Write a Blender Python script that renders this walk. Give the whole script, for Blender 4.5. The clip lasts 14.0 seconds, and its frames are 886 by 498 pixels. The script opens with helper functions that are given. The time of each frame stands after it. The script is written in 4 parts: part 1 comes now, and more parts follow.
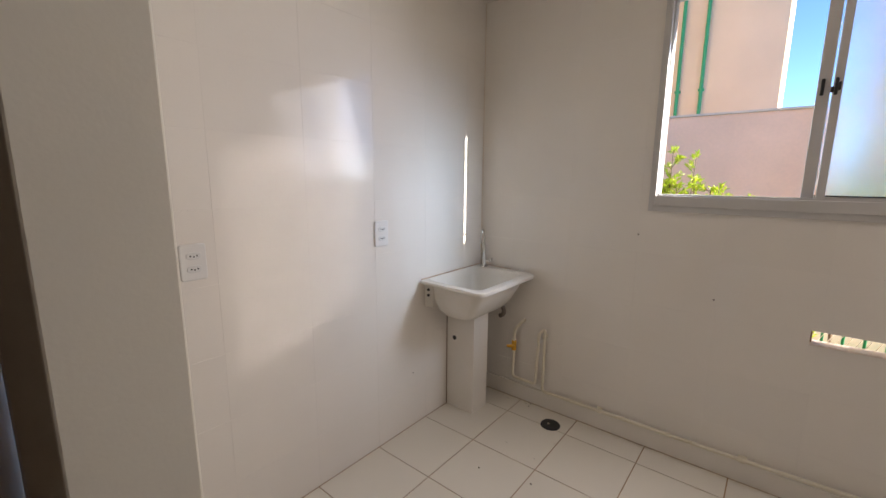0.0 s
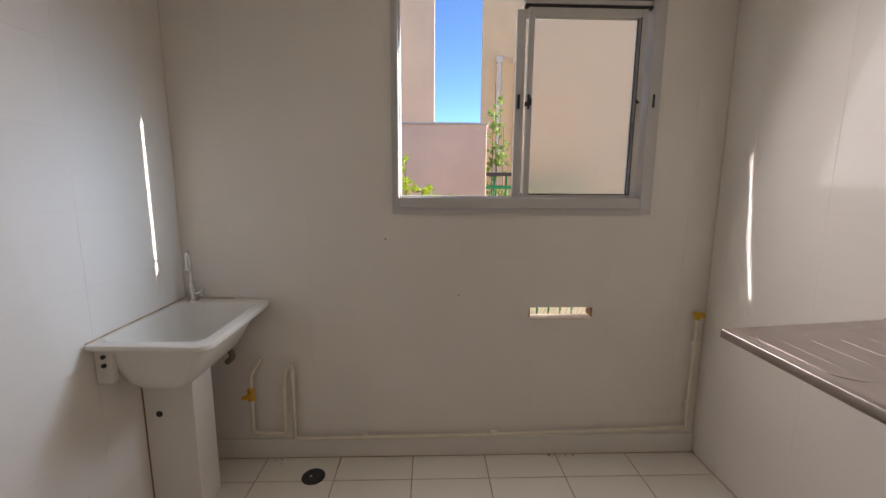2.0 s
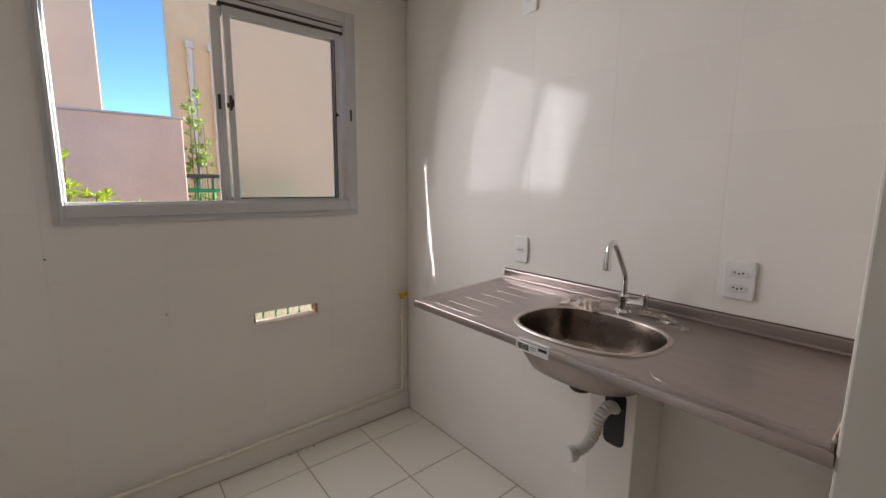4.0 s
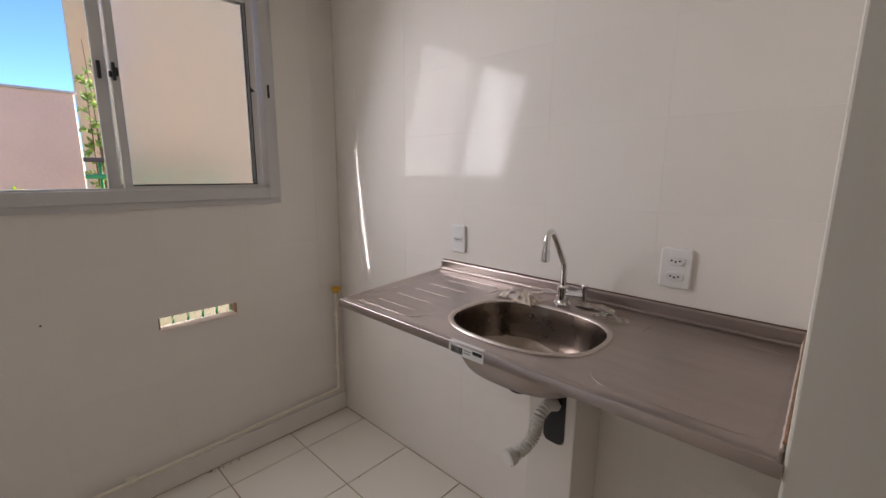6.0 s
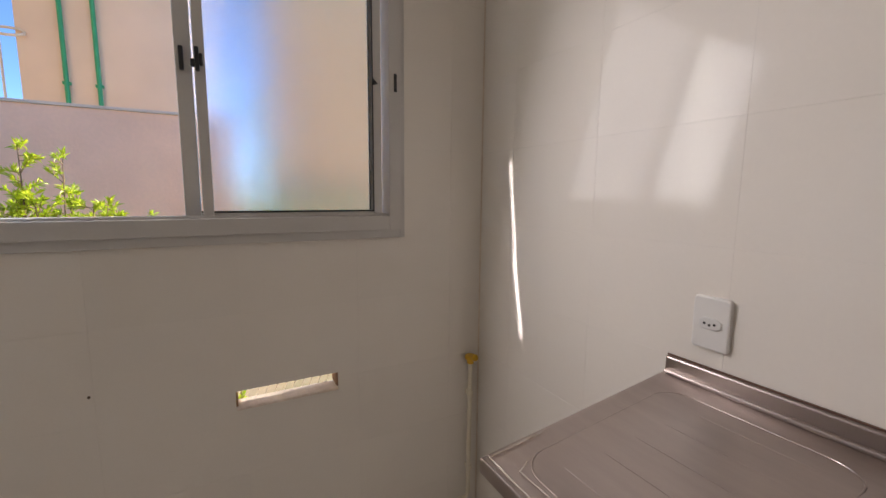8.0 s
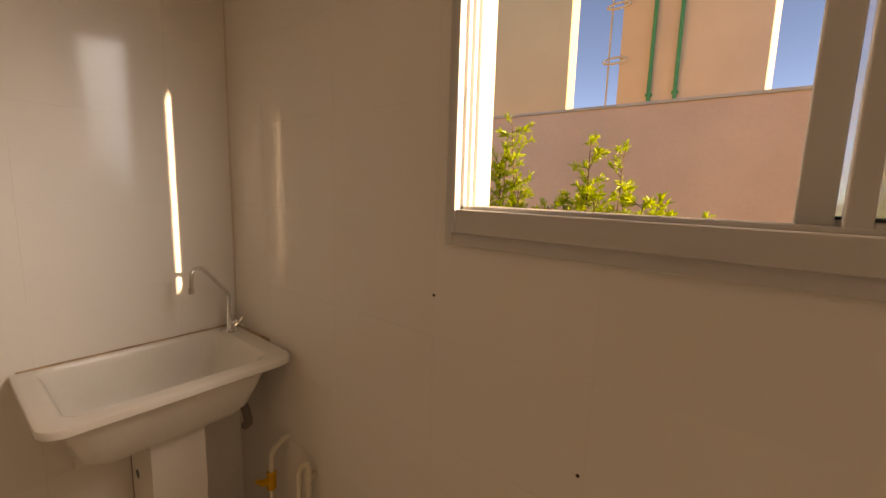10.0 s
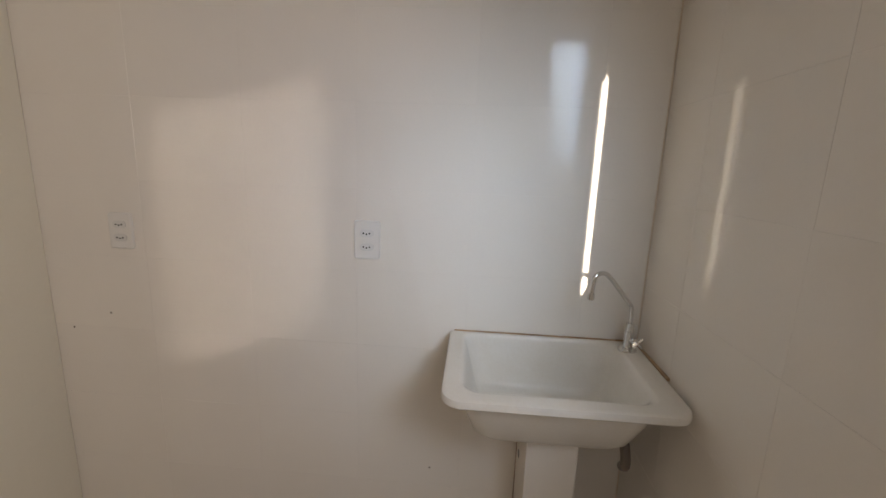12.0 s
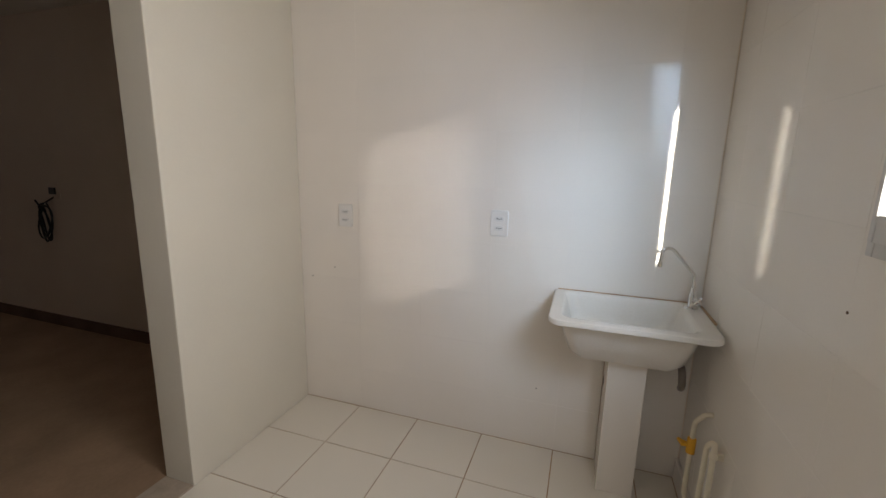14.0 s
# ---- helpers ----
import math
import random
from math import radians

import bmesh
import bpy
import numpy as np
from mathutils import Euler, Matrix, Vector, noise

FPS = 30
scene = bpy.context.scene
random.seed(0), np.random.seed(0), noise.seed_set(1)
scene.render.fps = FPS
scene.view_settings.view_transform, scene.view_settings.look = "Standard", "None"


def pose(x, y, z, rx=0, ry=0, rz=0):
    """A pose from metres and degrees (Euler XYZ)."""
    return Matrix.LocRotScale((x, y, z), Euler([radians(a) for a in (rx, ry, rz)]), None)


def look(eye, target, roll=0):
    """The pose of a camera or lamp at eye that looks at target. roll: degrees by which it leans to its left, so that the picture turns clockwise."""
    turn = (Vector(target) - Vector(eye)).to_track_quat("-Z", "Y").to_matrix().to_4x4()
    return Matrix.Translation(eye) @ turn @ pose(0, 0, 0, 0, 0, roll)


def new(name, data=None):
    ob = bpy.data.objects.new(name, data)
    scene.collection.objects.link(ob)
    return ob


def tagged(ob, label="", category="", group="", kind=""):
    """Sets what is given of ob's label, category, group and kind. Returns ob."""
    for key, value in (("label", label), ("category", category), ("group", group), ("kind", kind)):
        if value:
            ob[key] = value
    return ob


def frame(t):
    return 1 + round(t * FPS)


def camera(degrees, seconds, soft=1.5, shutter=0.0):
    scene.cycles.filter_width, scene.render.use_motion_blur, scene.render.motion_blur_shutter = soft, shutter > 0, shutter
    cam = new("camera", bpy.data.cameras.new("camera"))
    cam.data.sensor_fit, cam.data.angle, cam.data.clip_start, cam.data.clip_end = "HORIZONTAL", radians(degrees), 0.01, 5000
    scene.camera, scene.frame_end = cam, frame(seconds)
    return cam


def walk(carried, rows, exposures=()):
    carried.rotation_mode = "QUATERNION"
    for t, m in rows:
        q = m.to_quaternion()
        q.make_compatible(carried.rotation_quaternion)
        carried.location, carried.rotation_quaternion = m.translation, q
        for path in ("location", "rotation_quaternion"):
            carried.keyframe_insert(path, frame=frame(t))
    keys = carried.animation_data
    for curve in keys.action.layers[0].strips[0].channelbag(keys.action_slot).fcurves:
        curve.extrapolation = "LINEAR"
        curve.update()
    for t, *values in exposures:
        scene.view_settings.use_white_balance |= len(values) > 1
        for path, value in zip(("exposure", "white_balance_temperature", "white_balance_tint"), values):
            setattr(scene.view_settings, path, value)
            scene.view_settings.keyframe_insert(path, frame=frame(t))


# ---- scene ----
cam = camera(93.9, 14.0)

PATH = [
    (0, (1.416, -2.118, 1.332), (0.174, -0.589, 0.985), 0.4),
    (0.5, (1.309, -2.021, 1.311), (0.319, -0.317, 0.971), 0.5),
    (1, (1.2, -1.932, 1.297), (0.522, -0.082, 0.959), 0.5),
    (1.5, (1.117, -1.866, 1.315), (0.808, 0.081, 0.983), 0.5),
    (2, (1.099, -1.849, 1.317), (1.166, 0.124, 0.999), 0.4),
    (2.5, (1.084, -1.871, 1.324), (1.533, 0.053, 1.012), 0.5),
    (3, (1.086, -1.894, 1.321), (1.891, -0.087, 1.025), 0.7),
    (3.5, (1.093, -1.922, 1.321), (2.159, -0.255, 1.03), 0.7),
    (4, (1.074, -1.955, 1.323), (2.328, -0.426, 1.027), 0.5),
    (4.2, (1.068, -1.965, 1.317), (2.374, -0.479, 1.019), 0.5),
    (6.3, (1.252, -1.854, 1.325), (2.690, -0.512, 0.967), 0.5),
    (6.5, (1.295, -1.813, 1.327), (2.732, -0.465, 0.984), 0.5),
    (7, (1.410, -1.662, 1.324), (2.794, -0.256, 0.999), 0.5),
    (7.2, (1.455, -1.583, 1.325), (2.787, -0.124, 1.015), 0.5),
    (9.5, (1.594, -0.829, 1.293), (0.961, 1.055, 1.062), 1.4),
    (10, (1.448, -0.668, 1.288), (0.224, 0.889, 1.004), 1.7),
    (10.5, (1.312, -0.542, 1.292), (-0.325, 0.566, 0.985), 1.9),
    (11, (1.182, -0.513, 1.287), (-0.69, 0.103, 0.946), 2.2),
    (11.5, (1.08, -0.511, 1.306), (-0.872, -0.354, 0.899), 2.1),
    (12, (1.22, -0.513, 1.297), (-0.737, -0.654, 0.905), 2.1),
    (12.5, (1.411, -0.49, 1.302), (-0.522, -0.836, 0.922), 2.0),
    (13, (1.604, -0.505, 1.299), (-0.305, -0.963, 0.916), 1.9),
    (13.5, (1.74, -0.506, 1.31), (-0.149, -1.037, 0.924), 1.7),
    (14, (1.837, -0.479, 1.312), (-0.022, -1.106, 0.924), 1.3),
]
EXPOSURE = [(0, 2.15, 6500, 11), (0.5, 1.92, 6500, 12), (1.0, 1.76, 6550, 12), (1.6, 1.74, 6550, 12), (3.0, 1.86, 6250, 10), (4.2, 1.86, 6150, 10), (7.0, 1.84, 6150, 12), (8.0, 1.74, 6500, 12), (9.2, 1.58, 10600, 22), (9.6, 1.54, 11200, 23), (10.0, 1.36, 12300, 25), (10.3, 1.28, 9300, 17), (10.6, 1.3, 7700, 12), (11.3, 1.56, 7000, 11), (12.5, 1.74, 6950, 9), (13.3, 1.87, 6450, 7), (14, 1.96, 6450, 7)]
walk(cam, [(t, look(eye, target, roll)) for t, eye, target, roll in PATH], EXPOSURE)

# ---- world and light ----
SUN_DIR = Vector((1.0, 0.15, 0.30)).normalized()      # towards the sun
sun_elevation = math.asin(SUN_DIR.z)
sun_azimuth = math.atan2(SUN_DIR.x, SUN_DIR.y)
world = bpy.data.worlds.new("sky")
scene.world = world
world.use_nodes = True
wn = world.node_tree
sky = wn.nodes.new("ShaderNodeTexSky")
sky.sky_type = "NISHITA"
sky.sun_disc = False
sky.sun_elevation = sun_elevation
sky.sun_rotation = sun_azimuth
sky.altitude = 1500
sky.air_density = 0.46
sky.dust_density = 0.0
sky.ozone_density = 3.5
wn.links.new(sky.outputs[0], wn.nodes["Background"].inputs[0])
wn.nodes["Background"].inputs[1].default_value = 0.15

sun = new("sun", bpy.data.lights.new("sun", "SUN"))
sun.data.energy = 5.0
sun.data.angle = radians(0.53)
sun.data.color = (1.0, 0.93, 0.82)
sun.matrix_world = look(SUN_DIR * 20, (0, 0, 0))



def daylight(name, width, height, energy, color, eye, target, spread=180):
    """Daylight of the alley and the sky entering through the window opening."""
    lamp = new(name, bpy.data.lights.new(name, "AREA"))
    lamp.data.shape = "RECTANGLE"
    lamp.data.size, lamp.data.size_y = width, height
    lamp.data.energy = energy
    lamp.data.color = color
    lamp.data.spread = radians(spread)
    lamp.matrix_world = look(eye, target)


daylight("open_sash_daylight", 0.44, 0.70, 2.0, (1.0, 0.945, 0.955), (1.225, -0.115, 1.65), (1.35, -2.0, 1.11), 160)
daylight("frosted_pane_daylight", 0.47, 0.72, 0.98, (1.0, 0.935, 0.96), (1.76, -0.115, 1.65), (1.66, -2.0, 1.11), 166)
daylight("open_sash_skylight", 0.24, 0.62, 0.34, (0.60, 0.77, 1.0), (1.24, 0.010, 1.66), (0.0, -0.40, 1.08), 54)
daylight("open_sash_facade_light", 0.45, 0.76, 0.058, (1.0, 0.88, 0.82), (1.24, 0.030, 1.66), (0.0, -1.185, 1.09), 3.5)


def jamb_glint(eye, way, lean, length, energy):
    """Sun thrown back by the polished window jamb: a thin upright beam along way, its length leaning by lean."""
    way = Vector(way).normalized()
    up = Vector(lean)
    up = (up - way * up.dot(way)).normalized()
    lamp = new("jamb_glint", bpy.data.lights.new("jamb_glint", "AREA"))
    lamp.data.shape = "RECTANGLE"
    lamp.data.size, lamp.data.size_y = 0.011, length
    lamp.data.energy = energy
    lamp.data.color = (1.0, 0.95, 0.92)
    lamp.data.spread = radians(1.5)
    side = up.cross(-way)
    lamp.matrix_world = Matrix.Translation(eye) @ Matrix((side, up, -way)).transposed().to_4x4()


GLINT_WAY = Vector((-SUN_DIR.x, SUN_DIR.y, SUN_DIR.z)) * -1.0
jamb_glint((1.50, -0.052, 1.551), GLINT_WAY, (0.0, 0.125, 1.0), 0.30, 0.0062)
jamb_glint((1.50, -0.090, 1.268), GLINT_WAY, (0.0, 0.190, 1.0), 0.27, 0.0075)

# ---- plan ----
E_X = 2.41            # east wall
S_Y = -1.905          # kitchen side of the stub walls
S_YE = -1.892         # kitchen side of the stub at the counter
S_Y2 = -2.06          # living side of the stub walls
CEIL = 2.29
WALL_T = 0.12
WIN = (0.955, 2.08, 1.205, 2.13)      # x0, x1, z0, z1 of the hole
SLIT = (1.565, 1.865, 0.685, 0.743)
LIV_W, LIV_E, LIV_S = -0.165, 3.4, -5.9


# ---- materials ----
def material(name, color, rough=0.5, metal=0.0, spread=0.04, scale=6.0, fine=120.0, bump=0.05, bump_scale=200.0,
             tint=None, rough_spread=0.08, per_object=0.0, coat=0.0, stretch=None, specular=0.5):
    m = bpy.data.materials.new(name)
    m.use_nodes = True
    nt = m.node_tree
    b = nt.nodes["Principled BSDF"]
    co = nt.nodes.new("ShaderNodeTexCoord")
    geo = nt.nodes.new("ShaderNodeNewGeometry")
    src = geo.outputs["Position"]
    if stretch:
        mp = nt.nodes.new("ShaderNodeMapping")
        mp.inputs["Scale"].default_value = stretch
        nt.links.new(src, mp.inputs[0])
        src = mp.outputs[0]
    big = nt.nodes.new("ShaderNodeTexNoise")
    big.inputs["Scale"].default_value = scale
    big.inputs["Detail"].default_value = 4
    small = nt.nodes.new("ShaderNodeTexNoise")
    small.inputs["Scale"].default_value = fine
    small.inputs["Detail"].default_value = 3
    nt.links.new(src, big.inputs["Vector"])
    nt.links.new(src, small.inputs["Vector"])
    add = nt.nodes.new("ShaderNodeMath")
    add.operation = "MULTIPLY_ADD"
    add.inputs[1].default_value = 0.35
    nt.links.new(small.outputs["Fac"], add.inputs[0])
    nt.links.new(big.outputs["Fac"], add.inputs[2])
    ramp = nt.nodes.new("ShaderNodeMapRange")
    ramp.inputs["From Min"].default_value = 0.35
    ramp.inputs["From Max"].default_value = 1.0
    nt.links.new(add.outputs[0], ramp.inputs["Value"])
    mix = nt.nodes.new("ShaderNodeMix")
    mix.data_type = "RGBA"
    c = color
    d = tint or tuple(max(0.0, v * (1 - 2.5 * spread)) for v in color)
    mix.inputs["A"].default_value = (*[min(1, v * (1 + spread)) for v in c], 1)
    mix.inputs["B"].default_value = (*d, 1)
    nt.links.new(ramp.outputs[0], mix.inputs["Factor"])
    out = mix.outputs["Result"]
    if per_object:
        info = nt.nodes.new("ShaderNodeObjectInfo")
        mr = nt.nodes.new("ShaderNodeMapRange")
        mr.inputs["To Min"].default_value = 1 - per_object
        mr.inputs["To Max"].default_value = 1 + per_object * 0.4
        nt.links.new(info.outputs["Random"], mr.inputs["Value"])
        hsv = nt.nodes.new("ShaderNodeHueSaturation")
        nt.links.new(mr.outputs[0], hsv.inputs["Value"])
        nt.links.new(out, hsv.inputs["Color"])
        out = hsv.outputs[0]
    nt.links.new(out, b.inputs["Base Color"])
    rr = nt.nodes.new("ShaderNodeMapRange")
    rr.inputs["To Min"].default_value = max(0.02, rough - rough_spread)
    rr.inputs["To Max"].default_value = min(1.0, rough + rough_spread)
    nt.links.new(big.outputs["Fac"], rr.inputs["Value"])
    nt.links.new(rr.outputs[0], b.inputs["Roughness"])
    b.inputs["Metallic"].default_value = metal
    b.inputs["Specular IOR Level"].default_value = specular
    if coat:
        b.inputs["Coat Weight"].default_value = coat
    if bump:
        bn = nt.nodes.new("ShaderNodeTexNoise")
        bn.inputs["Scale"].default_value = bump_scale
        bn.inputs["Detail"].default_value = 3
        nt.links.new(src, bn.inputs["Vector"])
        bp = nt.nodes.new("ShaderNodeBump")
        bp.inputs["Strength"].default_value = bump
        bp.inputs["Distance"].default_value = 0.004
        nt.links.new(bn.outputs["Fac"], bp.inputs["Height"])
        nt.links.new(bp.outputs[0], b.inputs["Normal"])
    return m


TILE = material("glazed_wall_tile", (0.88, 0.83, 0.765), 0.10, spread=0.015, scale=3, bump=0.02, bump_scale=9, rough_spread=0.02, per_object=0.012, specular=0.28)
GROUT = material("wall_grout", (0.88, 0.83, 0.765), 0.5, spread=0.06, bump=0.15)
FLOOR_TILE = material("cream_floor_tile", (0.80, 0.75, 0.66), 0.22, spread=0.008, scale=2, bump=0.008, bump_scale=12, per_object=0.025, rough_spread=0.02, tint=(0.785, 0.735, 0.645))
FLOOR_GROUT = material("brown_floor_grout", (0.47, 0.30, 0.16), 0.9, spread=0.18, scale=25, bump=0.2)
PAINT = material("matt_wall_paint", (0.77, 0.73, 0.63), 0.75, spread=0.02, scale=2.5, bump=0.045, bump_scale=160)
CEIL_PAINT = material("ceiling_paint", (0.78, 0.74, 0.66), 0.85, spread=0.02, bump=0.1)
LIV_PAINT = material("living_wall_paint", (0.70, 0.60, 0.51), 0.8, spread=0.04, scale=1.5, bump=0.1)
LIV_FLOOR = material("bare_screed", (0.42, 0.285, 0.18), 0.75, spread=0.12, scale=3, fine=60, bump=0.25, bump_scale=90)
LIV_SKIRT = material("raw_skirting_band", (0.16, 0.09, 0.065), 0.8, spread=0.12)
SILL_STONE = material("threshold_stone", (0.50, 0.42, 0.33), 0.5, spread=0.1, scale=18, bump=0.1)
MORTAR = material("cream_mortar", (0.84, 0.72, 0.62), 0.8, spread=0.1, scale=25, bump=0.3)
ALU = material("white_window_paint", (0.62, 0.60, 0.58), 0.35, spread=0.02, bump=0.02)
BLACK = material("black_plastic", (0.02, 0.02, 0.022), 0.4, spread=0.1)
RUBBER = material("black_gasket", (0.03, 0.03, 0.03), 0.6, spread=0.1)
STEEL = material("brushed_stainless_steel", (0.43, 0.375, 0.350), 0.31, metal=1.0, spread=0.04, scale=5, fine=60, bump=0.012, bump_scale=60, stretch=(8, 1, 8), rough_spread=0.05)
# Base darkened to put the bowl's shade into the steel; brown tint is dust.
SHADED_BOWL_STEEL = material("dusty_shaded_bowl_steel", (0.16, 0.128, 0.108), 0.27, metal=0.92, spread=0.08, scale=9, fine=50, bump=0.02, bump_scale=40, tint=(0.13, 0.092, 0.066), rough_spread=0.08)
RIM_STEEL = material("pale_rim_steel", (0.56, 0.50, 0.46), 0.38, metal=1.0, spread=0.05, scale=20, bump=0.01)
CHROME = material("chrome", (0.80, 0.80, 0.80), 0.06, metal=1.0, spread=0.01, bump=0)
CERAMIC = material("white_ceramic", (0.84, 0.81, 0.76), 0.22, spread=0.02, scale=5, bump=0.01, bump_scale=20, specular=0.28, tint=(0.76, 0.71, 0.63))
PLASTIC = material("white_plastic", (0.83, 0.81, 0.78), 0.35, spread=0.015, bump=0.01)
SOCKET = material("outlet_face_plastic", (0.77, 0.76, 0.74), 0.4, spread=0.02, bump=0.01)
SLOT = material("outlet_slot", (0.03, 0.03, 0.03), 0.6)
GASPIPE = material("cream_painted_pipe", (0.84, 0.77, 0.62), 0.45, spread=0.05, scale=20, bump=0.08, bump_scale=90)
YELLOW = material("yellow_valve_plastic", (0.72, 0.42, 0.02), 0.4, spread=0.08)
ORANGE = material("orange_valve_plastic", (0.78, 0.40, 0.02), 0.4, spread=0.08)
PVC = material("white_corrugated_plastic", (0.84, 0.81, 0.75), 0.4, spread=0.04)
DARK_HOSE = material("grey_waste_pipe", (0.20, 0.16, 0.13), 0.4, spread=0.1)
PAPER = material("white_sticker", (0.80, 0.79, 0.76), 0.6, spread=0.03)
INK = material("black_print", (0.03, 0.03, 0.03), 0.7)
DIRT = material("brown_dirt", (0.10, 0.06, 0.035), 0.9, spread=0.2)
STUCCO_A = material("cream_stucco", (0.80, 0.60, 0.34), 0.9, spread=0.05, scale=1.2, bump=0.3, bump_scale=70)
STUCCO_B = material("beige_stucco", (0.79, 0.58, 0.40), 0.9, spread=0.05, scale=1.2, bump=0.3, bump_scale=70)
STUCCO_C = material("pale_ochre_stucco", (0.80, 0.56, 0.31), 0.9, spread=0.05, scale=1.2, bump=0.3, bump_scale=70)
SALMON = material("salmon_plaster", (0.90, 0.57, 0.40), 0.9, spread=0.06, scale=2.2, fine=40, bump=0.4, bump_scale=60)
COPING = material("pale_coping", (0.62, 0.52, 0.44), 0.8, spread=0.06)
GREEN_PIPE = material("green_painted_pipe", (0.03, 0.30, 0.11), 0.45, spread=0.06)
CONDUIT = material("pale_conduit", (0.72, 0.60, 0.46), 0.5, spread=0.06)
DARK_METAL = material("dark_rail", (0.06, 0.05, 0.05), 0.5, spread=0.1)
EARTH = material("garden_soil_and_grass", (0.36, 0.27, 0.18), 0.95, spread=0.2, scale=1.5, fine=30, bump=0.5, bump_scale=40, tint=(0.20, 0.19, 0.08))
# Brown for the vent reveals' shade, also the column joint and the rusty sealant.
SHADE_RUST_BROWN = material("mortar_shade_and_rust_brown", (0.36, 0.21, 0.13), 0.9, spread=0.2, scale=30, bump=0.4)
RESIDUE = material("dried_plaster_film", (0.37, 0.31, 0.26), 0.42, metal=0.6, spread=0.15, scale=14, bump=0.08, tint=(0.24, 0.18, 0.13))
STAIN = material("yellowed_sealant", (0.52, 0.36, 0.22), 0.6, spread=0.3, scale=14, bump=0.15, tint=(0.24, 0.14, 0.08))
# Shared by the yellowed east joint and the brownish shade in the west corner.
CORNER = material("yellowed_joint_and_corner_shade", (0.80, 0.72, 0.62), 0.6, spread=0.1, scale=6, bump=0.1, tint=(0.66, 0.54, 0.42))
BARK = material("bark", (0.16, 0.10, 0.05), 0.85, spread=0.15)


def leaf_material(name, a, b):
    m = bpy.data.materials.new(name)
    m.use_nodes = True
    nt = m.node_tree
    p = nt.nodes["Principled BSDF"]
    g = nt.nodes.new("ShaderNodeNewGeometry")
    mix = nt.nodes.new("ShaderNodeMix")
    mix.data_type = "RGBA"
    mix.inputs["A"].default_value = (*a, 1)
    mix.inputs["B"].default_value = (*b, 1)
    nt.links.new(g.outputs["Random Per Island"], mix.inputs["Factor"])
    nt.links.new(mix.outputs["Result"], p.inputs["Base Color"])
    p.inputs["Roughness"].default_value = 0.45
    tr = nt.nodes.new("ShaderNodeBsdfTranslucent")
    nt.links.new(mix.outputs["Result"], tr.inputs["Color"])
    ms = nt.nodes.new("ShaderNodeMixShader")
    ms.inputs[0].default_value = 0.45
    nt.links.new(p.outputs[0], ms.inputs[1])
    nt.links.new(tr.outputs[0], ms.inputs[2])
    nt.links.new(ms.outputs[0], nt.nodes["Material Output"].inputs[0])
    return m


LEAF = leaf_material("yellow_green_leaf", (0.52, 0.57, 0.03), (0.30, 0.42, 0.02))
LEAF_DARK = leaf_material("green_leaf", (0.36, 0.46, 0.10), (0.18, 0.28, 0.06))


def glass_material(name, color, rough, ior):
    m = bpy.data.materials.new(name)
    m.use_nodes = True
    nt = m.node_tree
    p = nt.nodes["Principled BSDF"]
    p.inputs["Base Color"].default_value = (*color, 1)
    p.inputs["Transmission Weight"].default_value = 1.0
    p.inputs["IOR"].default_value = ior
    n = nt.nodes.new("ShaderNodeTexNoise")
    n.inputs["Scale"].default_value = 60
    r = nt.nodes.new("ShaderNodeMapRange")
    r.inputs["To Min"].default_value = rough * 0.92
    r.inputs["To Max"].default_value = rough * 1.08
    nt.links.new(n.outputs["Fac"], r.inputs["Value"])
    nt.links.new(r.outputs[0], p.inputs["Roughness"])
    return m


FROSTED = glass_material("frosted_glass", (1.0, 1.0, 1.0), 0.25, 1.30)
FILM = glass_material("clear_plastic_film", (0.97, 0.95, 0.90), 0.12, 1.25)


# ---- building helpers ----
def box(bm, x0, x1, y0, y1, z0, z1, bevel=0.0, segments=2):
    r = bmesh.ops.create_cube(bm, size=1.0)
    vs = r["verts"]
    for v in vs:
        v.co = Vector((x0 + (v.co.x + 0.5) * (x1 - x0), y0 + (v.co.y + 0.5) * (y1 - y0), z0 + (v.co.z + 0.5) * (z1 - z0)))
    if bevel:
        es = {e for v in vs for e in v.link_edges}
        bmesh.ops.bevel(bm, geom=list(es), offset=bevel, segments=segments, profile=0.5, affect="EDGES")
    return bm


def rounded(points, radius=0.02, steps=6):
    """A polyline with its corners rounded."""
    pts = [Vector(p) for p in points]
    out = [pts[0]]
    for a, b, c in zip(pts, pts[1:], pts[2:]):
        u, w = (a - b), (c - b)
        r = min(radius, u.length * 0.49, w.length * 0.49)
        p, q = b + u.normalized() * r, b + w.normalized() * r
        for i in range(steps + 1):
            s = i / steps
            out.append((1 - s) ** 2 * p + 2 * s * (1 - s) * b + s * s * q)
    out.append(pts[-1])
    return out


